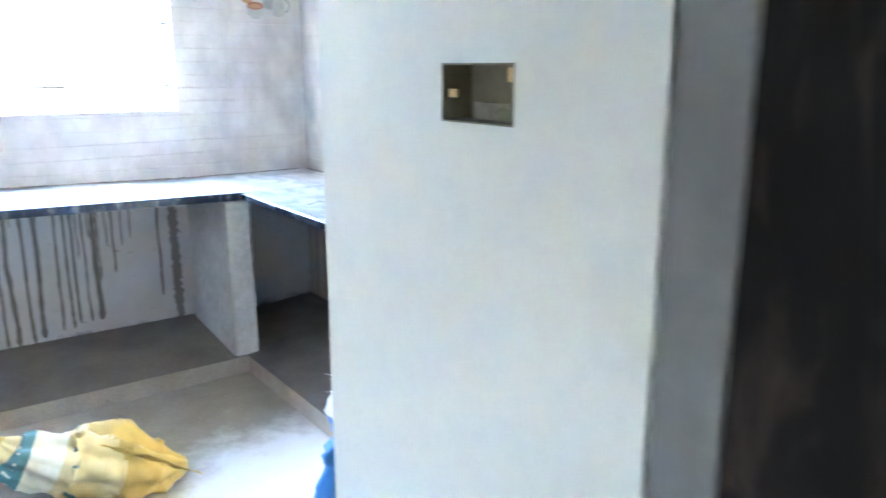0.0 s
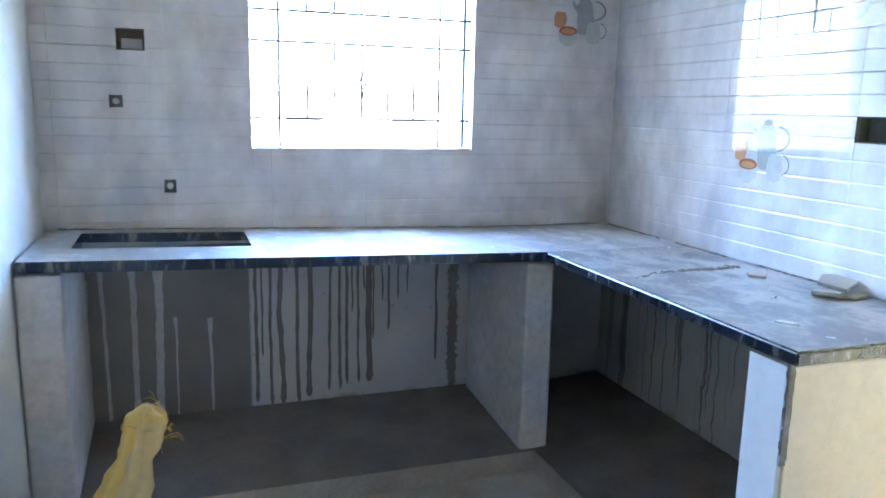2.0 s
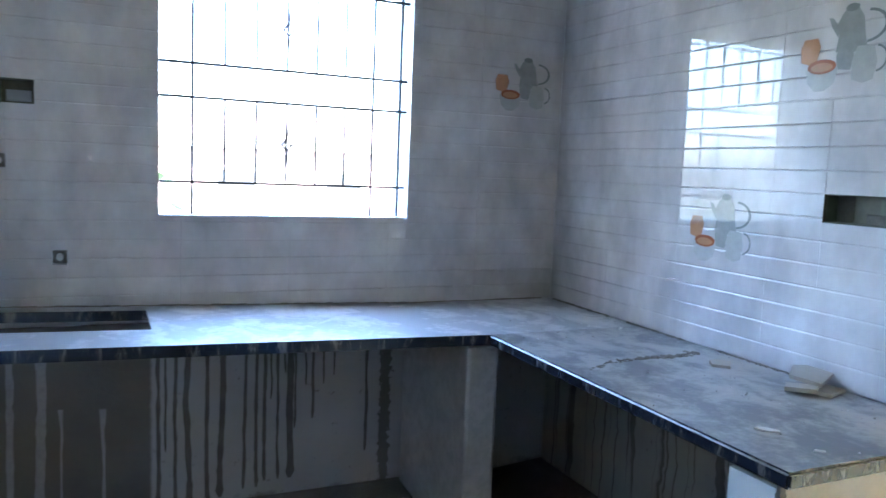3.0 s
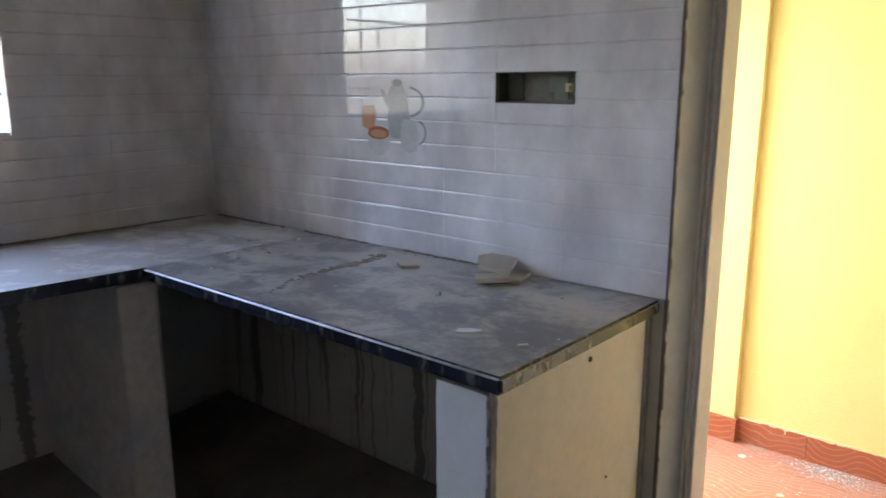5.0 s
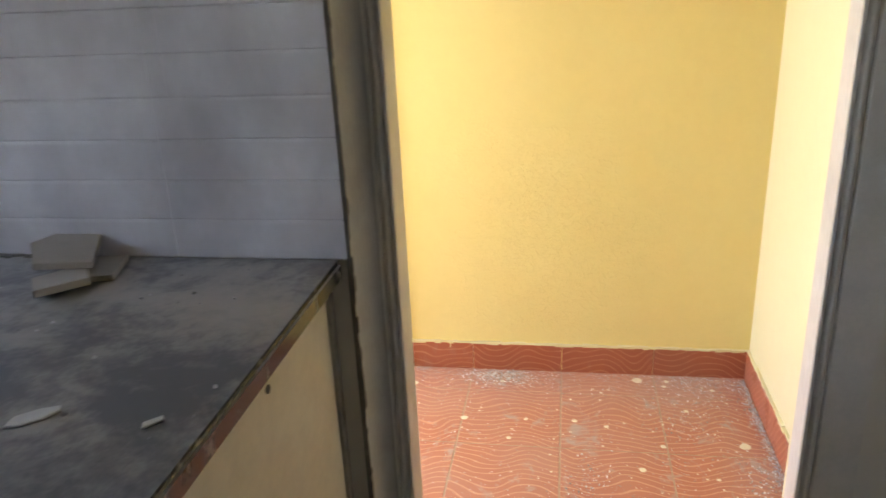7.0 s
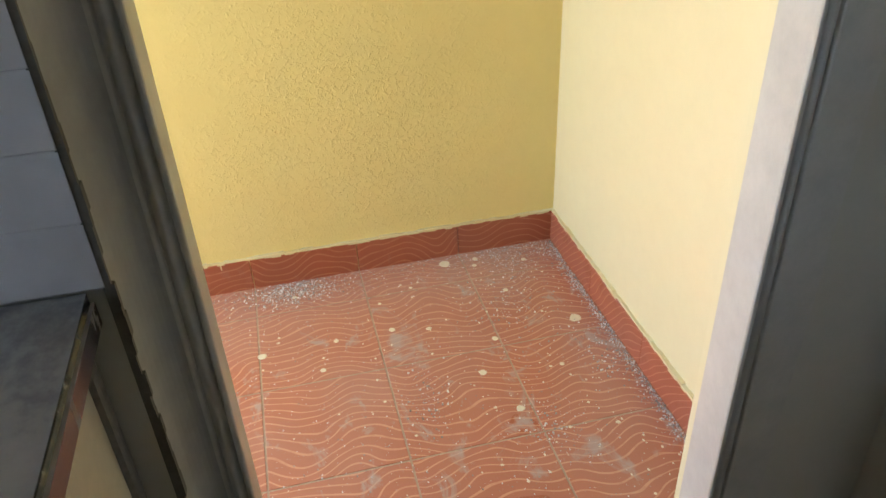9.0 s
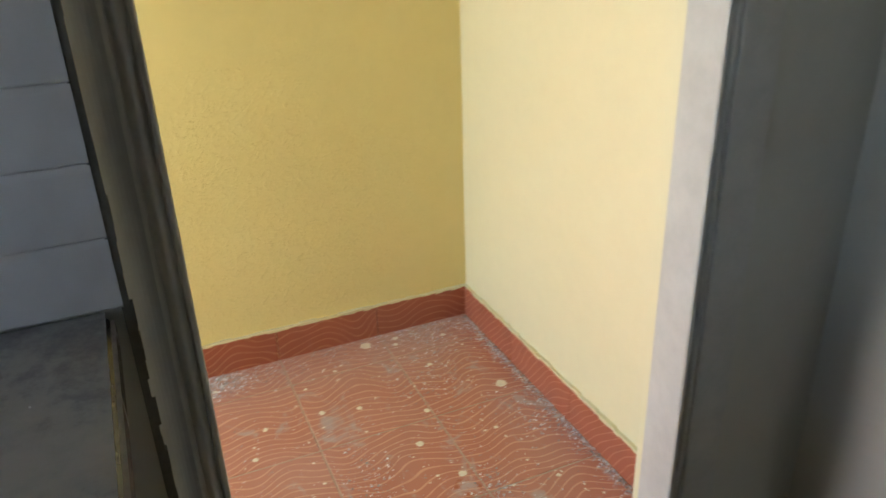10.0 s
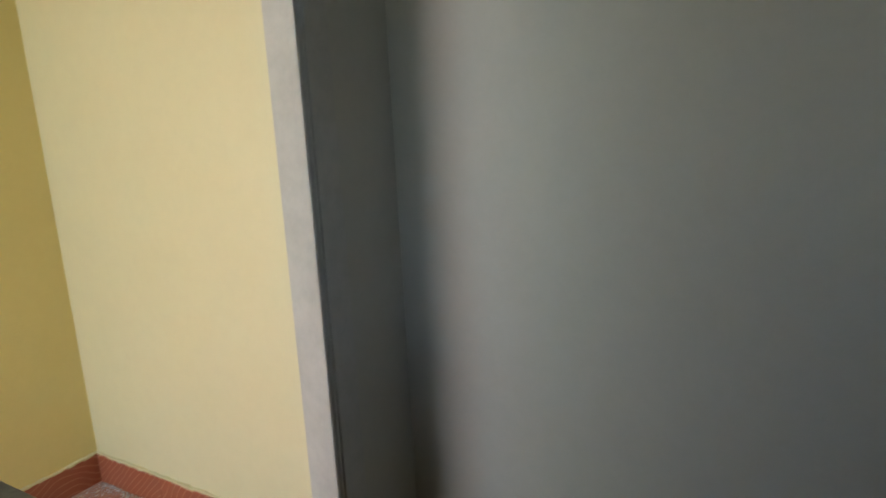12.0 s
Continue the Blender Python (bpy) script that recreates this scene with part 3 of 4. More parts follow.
def polished(ob):
    """Sawn and polished black edges on a dusty slab."""
    ob.data.materials.append(EDGE)
    for p in ob.data.polygons:
        p.material_index = 1 if p.normal.z < 0.3 else 0
    return ob


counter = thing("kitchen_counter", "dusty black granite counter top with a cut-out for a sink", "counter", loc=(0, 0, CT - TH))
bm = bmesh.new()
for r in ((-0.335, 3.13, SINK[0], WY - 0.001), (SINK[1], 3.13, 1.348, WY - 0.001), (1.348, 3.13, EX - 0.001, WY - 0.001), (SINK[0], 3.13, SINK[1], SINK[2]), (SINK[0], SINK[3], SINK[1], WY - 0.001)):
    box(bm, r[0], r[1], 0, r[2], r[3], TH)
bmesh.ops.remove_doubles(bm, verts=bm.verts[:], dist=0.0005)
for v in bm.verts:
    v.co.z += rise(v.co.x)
polished(part("slab", bm, GLARE_GRANITE, counter, "dusty slab with the window's glare painted into its colour"))
bm = bmesh.new()
box(bm, 1.348, 1.958, 0, EX - 0.001, 3.1298, TH)
bmesh.ops.bevel(bm, geom=[e for e in bm.edges if all(v.co.y < 2 for v in e.verts) or all(v.co.x < 1.4 for v in e.verts) and not all(v.co.y > 3 for v in e.verts)], offset=0.006, segments=3, affect="EDGES")
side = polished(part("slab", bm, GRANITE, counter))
for p in side.data.polygons:
    if p.normal.y < -0.7:
        p.material_index = 1
bm = bmesh.new()
for k in range(150):
    t = random.random() ** 0.6
    x, y = 1.40 + 0.46 * t + random.gauss(0, 0.006), 2.66 + 0.12 * t + 0.03 * math.sin(5 * t) + random.gauss(0, 0.007)
    crumb(bm, x, y, TH + 0.0001, random.uniform(0.003, 0.006 + 0.006 * t), random.uniform(0.001, 0.0015 + 0.003 * t), 7)
tagged(part("mortar_ridge", bm, DRY, counter), "smeared cement ridge across the slab", "", kind="stuff")
for y0, y1, x0, x1 in ((2.45, 2.75, 1.925, 1.947), (2.9, 3.2, 1.925, 1.947), (3.3, 3.69, 1.92, 1.947)):
    n = 40
    bm = bmesh.new()
    for k in range(n):
        y = y0 + (y1 - y0) * k / n
        w, h = random.uniform(0.1, 0.7) * (x1 - x0), random.uniform(0.001, 0.004)
        box(bm, x1 - w, y, TH - 0.001, x1, y + (y1 - y0) / n * 1.05, TH + h)
    part("mortar_seam", bm, DRY, counter, "rough cement seam along the tiled wall")
n = 90
bm = bmesh.new()
for k in range(n):
    x = -0.3 + 2.2 * k / n
    box(bm, x, WY - 0.003 - random.uniform(0.004, 0.012), TH - 0.001 + rise(x + 0.02), x + 2.2 / n * 1.02, WY - 0.003, TH + rise(x) + random.uniform(0.001, 0.005))
part("mortar_seam", bm, DRY, counter, "rough cement seam along the tiled wall")

# ---- window with its iron grille ----
window = tagged(thing("window_1", "open white window recess with a wrought iron grille", "window", loc=(WIN[0], WY + 0.047, WIN[2])), kind="structure")
wz, ww = WIN[3] - WIN[2], WIN[1] - WIN[0]
part("window_sill", boxes((0.002, -0.038, 0.0, ww - 0.002, 0.14, 0.008), bevel=0.002), LIGHT_PVC, window, "pale stone window sill")
ups = [0.110 + 0.1085 * k for k in range(8)]
levels = [0.12, 0.41, 0.525, 0.815]
for k, u in enumerate(ups):
    bm = bmesh.new()
    if k in (0, 6, 7):
        tube(bm, [(u, 0, 0.006), (u, 0, wz)], 0.0062, 6)
    else:
        tube(bm, [(u, 0, levels[0]), (u, 0, levels[1])], 0.0055, 6)
        tube(bm, [(u, 0, levels[2]), (u, 0, levels[3])], 0.0055, 6)
    part("grille_bar", bm, IRON, window)
for z in levels:
    part("grille_rail", boxes((0.0, -0.005, z - 0.005, ww, 0.005, z + 0.005)), IRON, window)
for z in (0.262, 0.668):
    bm = bmesh.new()
    u = ups[3]
    dia = [(u, -0.006, z + 0.026), (u + 0.017, -0.006, z), (u, -0.006, z - 0.026), (u - 0.017, -0.006, z), (u, -0.006, z + 0.026)]
    tube(bm, dia, 0.006, 6)
    for s in (-1, 1):
        tube(bm, [(u, -0.006, z + s * 0.024), (u, -0.006, z + s * 0.035), (u, -0.006, z + s * 0.06)], [0.004, 0.0085, 0.007], 6)
        tube(bm, [(u + s * 0.015, -0.006, z), (u + s * 0.027, -0.006, z)], [0.005, 0.003], 6)
    part("grille_rosette", bm, IRON, window, "diamond-shaped iron ornament")

# ---- recessed boxes in the walls ----
def deep_box(label, w, h, depth, at, turn, inner):
    """An open metal box let into a wall, mouth at local -y."""
    ob = thing("switch_box", label, "switch box", loc=at)
    ob.rotation_euler.z = radians(turn)
    t = 0.002
    part("back_plate", boxes((-w / 2, depth - t, -h / 2, w / 2, depth, h / 2)), METAL_BOX, ob)
    for r in ((-w / 2, -0.002, -h / 2, -w / 2 + t, depth - t, h / 2), (w / 2 - t, -0.002, -h / 2, w / 2, depth - t, h / 2),
              (-w / 2 + t, -0.002, -h / 2, w / 2 - t, depth - t, -h / 2 + t), (-w / 2 + t, -0.002, h / 2 - t, w / 2 - t, depth - t, h / 2)):
        part("side_plate", boxes(r), METAL_BOX, ob)
    for name, r, m in inner:
        part(name, boxes(r, bevel=0.001), m, ob)
    return ob


# ---- door frame to the yellow room ----
door_frame = tagged(thing("door_frame", "grey-painted moulded wooden door frame without a door", "door frame", loc=(2.045, 0, 0)), kind="structure")


def stile(x0, y_in, y_out, splay=0.0, depth=0.088):
    """An upright of the frame, with a quirk, a bead and a groove at the opening's edge."""
    s = 1 if y_out > y_in else -1
    w = abs(y_out - y_in)
    bead = [(0.0045 - 0.0055 * math.sin(math.pi * k / 8), 0.0095 + 0.013 * k / 8) for k in range(9)]
    prof = [(depth, -splay), (0.004, 0), (0.001, 0.001), (0.0, 0.003), (0.0, 0.006), (0.0055, 0.0075), (0.0055, 0.0085), *bead, (0.005, 0.0232), (0.005, 0.0242), (0.001, 0.026), (0.0, 0.028), (0.0, w), (depth, w)]
    bm = bmesh.new()
    prism(bm, [(x0 + x, y_in + s * d) for x, d in prof], 2, 0.0, 2.16)
    return bm


part("stile", stile(-0.008, 1.891, 1.986, -0.006, 0.096), FRAME, door_frame)
part("stile", stile(0.010, 1.231, 1.139, -0.012), FRAME, door_frame)
part("head", boxes((0.004, 1.228, 2.09, 0.088, 1.893, 2.16), bevel=0.003), FRAME, door_frame)
part("threshold", boxes((0.025, 1.222, 0.0, 0.125, 1.890, 0.03), bevel=0.004), RAW, door_frame, "rough cement threshold")

bm = bmesh.new()
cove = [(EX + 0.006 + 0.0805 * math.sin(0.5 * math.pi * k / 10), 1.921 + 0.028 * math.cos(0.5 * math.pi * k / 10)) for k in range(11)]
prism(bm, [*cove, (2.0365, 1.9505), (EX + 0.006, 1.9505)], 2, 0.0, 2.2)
setting("trim_2", bm, SHADED_RETURN, "plastered cove between tiles and door frame, coloured darker for its shade", "trim")
# ragged plaster lip along the tiled wall's end
bm = bmesh.new()
z = 0.1
while z < 2.2:
    h = random.uniform(0.008, 0.03)
    w = random.uniform(0.0055, 0.0085)
    box(bm, EX + 0.002, 1.95 - w, z, EX + random.uniform(0.006, 0.012), 1.951, z + h)
    z += h
setting("plaster_edge", bm, MORTAR, "ragged dark mortar edge beside the tiles", "trim")

# dark door and its frame in the hall
hall_door = tagged(thing("door_1", "dark brown patterned wooden door, closed", "door", loc=(0.705, -0.62, KF)), kind="structure")
part("leaf", boxes((0.004, 0.0, 0.0, 0.045, 0.940, 2.04), bevel=0.002), DOOR_WOOD, hall_door)
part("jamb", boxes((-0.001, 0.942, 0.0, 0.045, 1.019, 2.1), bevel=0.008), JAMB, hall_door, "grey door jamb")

# ---- skirting and floor of the yellow room ----
def piece_mesh(name, w, d, h, bevel, material):
    bm = bmesh.new()
    box(bm, 0, 0, 0, w, d, h)
    bmesh.ops.bevel(bm, geom=[e for e in bm.edges if all(v.co.z > h - 1e-5 for v in e.verts)], offset=bevel, segments=1, affect="EDGES")
    bmesh.ops.recalc_face_normals(bm, faces=bm.faces[:])
    me = bpy.data.meshes.new(name)
    bm.to_mesh(me)
    bm.free()
    me.materials.append(material)
    return me


skirting = tagged(thing("baseboard", "red wavy-patterned tile skirting with ragged yellow paint edge", "baseboard"), kind="structure")
T = 0.31
me_x, me_y = piece_mesh("skirting_tile", T - 0.002, 0.010, 0.10, 0.0015, RED_SKIRT), piece_mesh("skirting_tile", 0.010, T - 0.002, 0.10, 0.0015, RED_SKIRT)
for k in range(4):
    ob = new("skirting_tile", me_y)
    ob.location, ob.parent = (RX - 0.010, RY + 0.001 + T * k, 0), skirting
for k in range(2):
    ob = new("skirting_tile", me_y)
    ob.location, ob.parent = (3.249, 2.21 + T * k, 0), skirting
ob = new("skirting_tile", piece_mesh("skirting_tile", 0.034, 0.010, 0.10, 0.001, RED_SKIRT))
ob.location, ob.parent = (3.249, 2.199, 0), skirting
for k in range(4):
    ob = new("skirting_tile", me_x)
    ob.location, ob.parent = (RX - 0.0115 - T * (k + 1), RY + 0.001, 0), skirting
# plaster lip over the skirting
bm = bmesh.new()
y = RY
while y < 2.19:
    w = random.uniform(0.01, 0.04)
    box(bm, RX - 0.008 - random.uniform(0, 0.004), y, 0.099 - random.uniform(0, 0.003), RX + 0.001, y + w, 0.102 + random.uniform(0.001, 0.006))
    y += w
setting("trim", bm, YELLOW_PALE, "ragged pale paint line over the skirting", "trim")
bm = bmesh.new()
x = 2.19
while x < 3.26:
    w = random.uniform(0.01, 0.04)
    box(bm, x, RY - 0.001, 0.099 - random.uniform(0, 0.003), x + w, RY + 0.008 + random.uniform(0, 0.004), 0.102 + random.uniform(0.001, 0.006))
    x += w
setting("trim_1", bm, YELLOW_PALE, "ragged pale paint line over the skirting", "trim")
# paint runs on the skirting
for y in (2.02,):
    bm = boxes((RX - 0.0125, y, 0.055 + random.uniform(0, 0.03), RX - 0.009, y + 0.003, 0.10), bevel=0.001)
    part("paint_run", bm, YELLOW_PALE, skirting, "pale paint run")

# ---- loose bits on the yellow room's floor ----
for x, y, r in ((2.602, 1.35, 0.011), (2.745, 1.400, 0.011), (3.239, 1.375, 0.017), (2.883, 1.098, 0.016), (3.194, 1.14, 0.008), (2.866, 1.785, 0.008), (2.952, 1.491, 0.008),
                (3.06, 1.24, 0.008), (2.975, 1.587, 0.009), (2.972, 1.739, 0.007), (3.163, 2.135, 0.016), (3.15, 1.50, 0.006), (2.964, 1.934, 0.012), (2.72, 1.20, 0.007), (2.50, 1.15, 0.006), (3.24, 1.28, 0.009),
                (3.10, 1.60, 0.005), (2.862, 1.332, 0.009), (3.206, 1.291, 0.008), (3.201, 1.831, 0.008)):
    bm = bmesh.new()
    crumb(bm, 0, 0, 0, r, 0.0012)
    ob = link("paint_splash", bm, SPLASH)
    ob.location = (x, y, 0.0005)
    tagged(ob, "pale dried paint splash on the red tiles", "paint splash", "splashes on the tiles")
bm = bmesh.new()
heaps = ((3.235, 1.84, 0.035, 0.065), (3.24, 1.78, 0.03, 0.05), (3.15, 1.20, 0.07, 0.06), (2.75, 1.09, 0.08, 0.03), (2.68, 1.55, 0.06, 0.03), (2.98, 1.28, 0.06, 0.05), (2.52, 1.30, 0.05, 0.04))
for k in range(8000):
    if k % 4 == 0:
        x, y = random.uniform(2.3, 3.27), 1.022 + abs(random.gauss(0, 0.014))
    elif k % 4 == 1:
        hx, hy, sx, sy = heaps[(k // 4) % 12 if (k // 4) % 12 < 7 else 0]
        x, y = random.gauss(hx, sx), random.gauss(hy, sy)
    elif k % 4 == 2:
        x, y = 3.278 - abs(random.gauss(0, 0.06)), random.choice((random.uniform(1.03, 2.15), random.gauss(1.15, 0.12)))
    else:
        x, y = random.uniform(2.25, 3.28), random.uniform(1.03, 2.15)
    r = random.choice((0.0008, 0.001, 0.0012, 0.0014, 0.0017, 0.002, 0.003) if k % 4 < 2 else (0.0006, 0.0008, 0.0008, 0.001, 0.001, 0.0014, 0.002))
    if 2.2 < x < 3.278 and 1.024 < y < 2.18:
        crumb(bm, x, y, 0.0002, r, r * random.uniform(0.5, 1.2), 5)
tagged(link("debris", bm, GRIT), "grey grit, paint flakes and sweepings on the red floor", "debris", kind="stuff")
bm = bmesh.new()
for k in range(420):
    x, y = random.uniform(2.25, 3.27), 1.03 + 1.12 * random.random() ** 1.4
    crumb(bm, x, y, 0.0002, random.choice((0.001, 0.0012, 0.0015, 0.002, 0.0025, 0.004)), 0.001, 7, random.uniform(0.5, 1.2))
tagged(link("paint_flecks", bm, SPLASH), "small pale paint flecks on the red floor", "paint flecks", kind="stuff")

# ---- things on the counter ----
def shard(name, label, material, outline, h, at, rot, group=""):
    bm = bmesh.new()
    prism(bm, outline, 2, 0, h)
    bmesh.ops.bevel(bm, geom=[e for e in bm.edges if abs(e.verts[0].co.z - e.verts[1].co.z) < 1e-6], offset=0.001, segments=1, affect="EDGES")
    ob = link(name, bm, material)
    ob.location, ob.rotation_euler = at, [radians(a) for a in rot]
    return tagged(ob, label, "tile shard", group)


shard("tile_shard", "broken clay-backed tile piece lying on the counter", CHIP, [(-0.045, -0.030), (0.040, -0.036), (0.046, 0.018), (0.01, 0.036), (-0.04, 0.026)], 0.010, (1.882, 2.318, CT + 0.001), (0, 0, 20), "tile shards")
shard("tile_shard", "broken tile piece leaning on another on the counter", CHIP, [(-0.046, -0.036), (0.026, -0.040), (0.044, -0.026), (0.042, 0.034), (-0.040, 0.036)], 0.011, (1.815, 2.335, CT + 0.008), (-3, 6, 40), "tile shards")
shard("tile_shard", "broken tile piece on top of the small pile", CHIP, [(-0.058, -0.042), (0.05, -0.048), (0.062, 0.02), (0.030, 0.050), (-0.05, 0.038)], 0.011, (1.887, 2.372, CT + 0.026), (5, -5, 28), "tile shards")
shard("tile_shard", "small broken tile piece lying flat on the counter", CHIP, [(-0.034, -0.026), (0.030, -0.030), (0.036, 0.016), (0.012, 0.030), (-0.032, 0.024)], 0.009, (1.815, 2.607, CT + 0.001), (0, 0, 48), "tile shards")
shard("tile_shard", "white sliver of glazed tile on the counter", CHIP_W, [(-0.026, -0.004), (-0.015, -0.011), (0.008, -0.012), (0.026, -0.005), (0.027, 0.004), (0.010, 0.010), (-0.016, 0.010)], 0.003, (1.498, 2.15, CT + 0.001), (0, 0, -48), "tile shards")
shard("tile_shard", "white sliver of glazed tile on the counter", CHIP_W, [(-0.02, -0.006), (0.02, -0.004), (0.01, 0.008)], 0.003, (1.84, 3.10, CT + 0.001), (0, 0, 30), "tile shards")
shard("tile_shard", "small white sliver of glazed tile on the counter", CHIP_W, [(-0.012, -0.004), (0.010, -0.005), (0.012, 0.003), (-0.008, 0.005)], 0.003, (1.50, 2.02, CT + 0.001), (0, 0, -40), "tile shards")
shard("tile_shard", "white sliver of glazed tile by the window wall", CHIP_W, [(-0.02, -0.006), (0.02, -0.004), (0.01, 0.008)], 0.003, (1.20, 3.63, CT + 0.006), (0, 1.4, 0), "tile shards")
bm = bmesh.new()
for k in range(110):
    x, y = random.uniform(1.37, 1.93), random.uniform(1.98, 3.5)
    if y > 3.2 and x < 1.5:
        continue
    r = random.choice((0.001, 0.0015, 0.0015, 0.002, 0.003))
    crumb(bm, x, y, CT + 0.0002, r, r * 0.8, 5)
tagged(link("counter_grit", bm, GRIT), "cement crumbs and dust scattered on the counter", "debris", kind="stuff")

# ---- sacks ----
def sack(name, label, material, spine, sides=56, folds=7, seed=0.0, flat=1.0, crease=0.15, parent_loc=(0, 0, 0)):
    """A limp sack: rings of cloth along a spine of (x, y, z, radius), pleated and wrinkled."""
    ob = thing(name, label, "sack", "building sacks", parent_loc)
    bm = bmesh.new()
    rings, n = [], 54
    pts = [Vector(p[:3]) for p in spine]
    for i in range(n + 1):
        s = i / n * (len(pts) - 1)
        k = min(int(s), len(pts) - 2)
        f = s - k
        f = f * f * (3 - 2 * f)
        c, r = pts[k].lerp(pts[k + 1], f), spine[k][3] * (1 - f) + spine[k + 1][3] * f
        d = (pts[k + 1] - pts[k]).normalized()
        u = d.cross(Vector((0.35, 1, 0.12))).normalized()
        w = d.cross(u)
        ring = []
        for j in range(sides):
            a = 2 * math.pi * j / sides + seed
            p = c + r * (math.cos(a) * u + flat * math.sin(a) * w)
            q = 0.90 + crease * math.sin(folds * a + 4.0 * i / n + seed + 1.5 * noise.noise(Vector((seed, a, 3.0 * i / n)))) + 0.38 * noise.noise(Vector((2.2 * math.cos(a) + seed, 2.2 * math.sin(a), 3.5 * i / n)))
            q += 0.42 * (0.28 - abs(noise.noise(p * 11 + Vector((seed, 0, 0))))) + 0.22 * (0.25 - abs(noise.noise(p * 27))) + 0.06 * noise.noise(p * 60)
            ring.append(bm.verts.new(c + (p - c) * q))
        rings.append(ring)
    for a, b in zip(rings, rings[1:]):
        for j in range(sides):
            bm.faces.new((a[j], a[(j + 1) % sides], b[(j + 1) % sides], b[j]))
    bm.faces.new(rings[0][::-1])
    bm.faces.new(rings[-1])
    for v in bm.verts:
        v.co.z = max(v.co.z, 0.001)
    part("cloth", bm, material, ob, smooth=True)
    return ob


def printed(ob, choose, *materials):
    """Give the rings and pleats of a sack's cloth their printed colours."""
    me = ob.children[0].data
    for m in materials:
        me.materials.append(m)
    for k, p in enumerate(me.polygons):
        if k < 54 * 56:
            p.material_index = choose((k // 56) * 36 / 54, (k % 56) / 56)


def fringe(ob, material, at, count, length, seed):
    """Frayed tapes at a sack's mouth."""
    rnd = random.Random(seed)
    bm = bmesh.new()
    for _ in range(count):
        p = Vector(at) + Vector((rnd.uniform(-0.03, 0.03), rnd.uniform(-0.03, 0.03), rnd.uniform(-0.02, 0.015)))
        d = Vector((rnd.uniform(-1, 1), rnd.uniform(-1, 1), rnd.uniform(-0.5, 0.9))).normalized() * length * rnd.uniform(0.4, 1)
        tube(bm, [p, p + d * 0.5 + Vector((0, 0, 0.005)), p + d + Vector((0, 0, -0.01))], [0.0016, 0.0013, 0.0006], 4)
    part("fraying", bm, material, ob, "frayed loose tapes")


s1 = sack("sack", "dirty yellow woven plastic sack standing with a twisted neck", SACK_Y,
          [(-0.11, -0.12, 0.0, 0.14), (-0.10, -0.08, 0.15, 0.105), (-0.065, -0.04, 0.30, 0.070), (-0.018, 0.0, 0.44, 0.044), (0.006, 0.02, 0.505, 0.046), (0.012, 0.02, 0.545, 0.036), (0.014, 0.02, 0.562, 0.010)],
          seed=0.6, folds=6, crease=0.26, parent_loc=(0.0, 2.71, KF))
printed(s1, lambda i, j: 1 if 0.12 + 0.02 * math.sin(i) < j < 0.36 and i < 27 else 0, SACK_T)
fringe(s1, SACK_Y, (0.014, 0.02, 0.545), 30, 0.06, 4)
fringe(s1, SACK_Y, (0.055, 0.02, 0.48), 14, 0.05, 5)
fringe(s1, SACK_Y, (-0.16, -0.16, 0.28), 22, 0.05, 6)
s2 = sack("sack", "crumpled pale yellow printed sack slumped on the cement floor", SACK_W,
          [(-0.20, 0.05, 0.285, 0.005), (-0.13, 0.03, 0.20, 0.070), (0.02, 0.0, 0.13, 0.125), (0.16, -0.03, 0.10, 0.12), (0.27, -0.05, 0.06, 0.08), (0.36, -0.06, 0.05, 0.02)],
          seed=2.0, folds=4, parent_loc=(0.44, 2.42, KF))
printed(s2, lambda i, j: 3 if i > 19 + 3 * math.sin(9 * j) or i < 3 else 2 if 6.4 <= i <= 7.8 and int(j * 56) % 4 == 1 else 1 if 5 <= i <= 8.8 else 1 if 13.5 <= i <= 15.5 and int(j * 56) % 14 < 5 else 2 if 8.8 < i < 12 else 0, TEAL, SACK_WP, SACK_Y)
bm = bmesh.new()
n = 14
top = [[bm.verts.new((0.08 + 0.16 * i / n + 0.12 * j / n, -0.05 - 0.10 * i / n - 0.09 * j / n, 0.215 - 0.07 * i / n - 0.05 * (j / n) ** 2 + 0.016 * noise.noise(Vector((5.0 * i / n, 4.0 * j / n, 1.3))))) for j in range(n + 1)] for i in range(n + 1)]
for i in range(n):
    for j in range(n):
        bm.faces.new((top[i][j], top[i + 1][j], top[i + 1][j + 1], top[i][j + 1]))
bmesh.ops.solidify(bm, geom=bm.faces[:], thickness=0.0025)
part("flap", bm, SACK_Y, s2, "loose golden yellow flap", smooth=True)
s3 = sack("sack", "white woven sack with a blue panel and frayed mouth", SACK_WW,
          [(0.0, 0.0, 0.0, 0.14), (0.0, 0.0, 0.2, 0.13), (-0.03, 0.0, 0.47, 0.11), (-0.04, 0.02, 0.65, 0.055)],
          seed=4.0, folds=6, parent_loc=(0.99, 1.40, KF))
printed(s3, lambda i, j: 1 if 12 <= i <= 30.5 else 0, SACK_B)
fringe(s3, SACK_WW, (-0.05, 0.02, 0.63), 40, 0.07, 7)
fringe(s3, SACK_WW, (-0.10, 0.0, 0.36), 30, 0.06, 8)

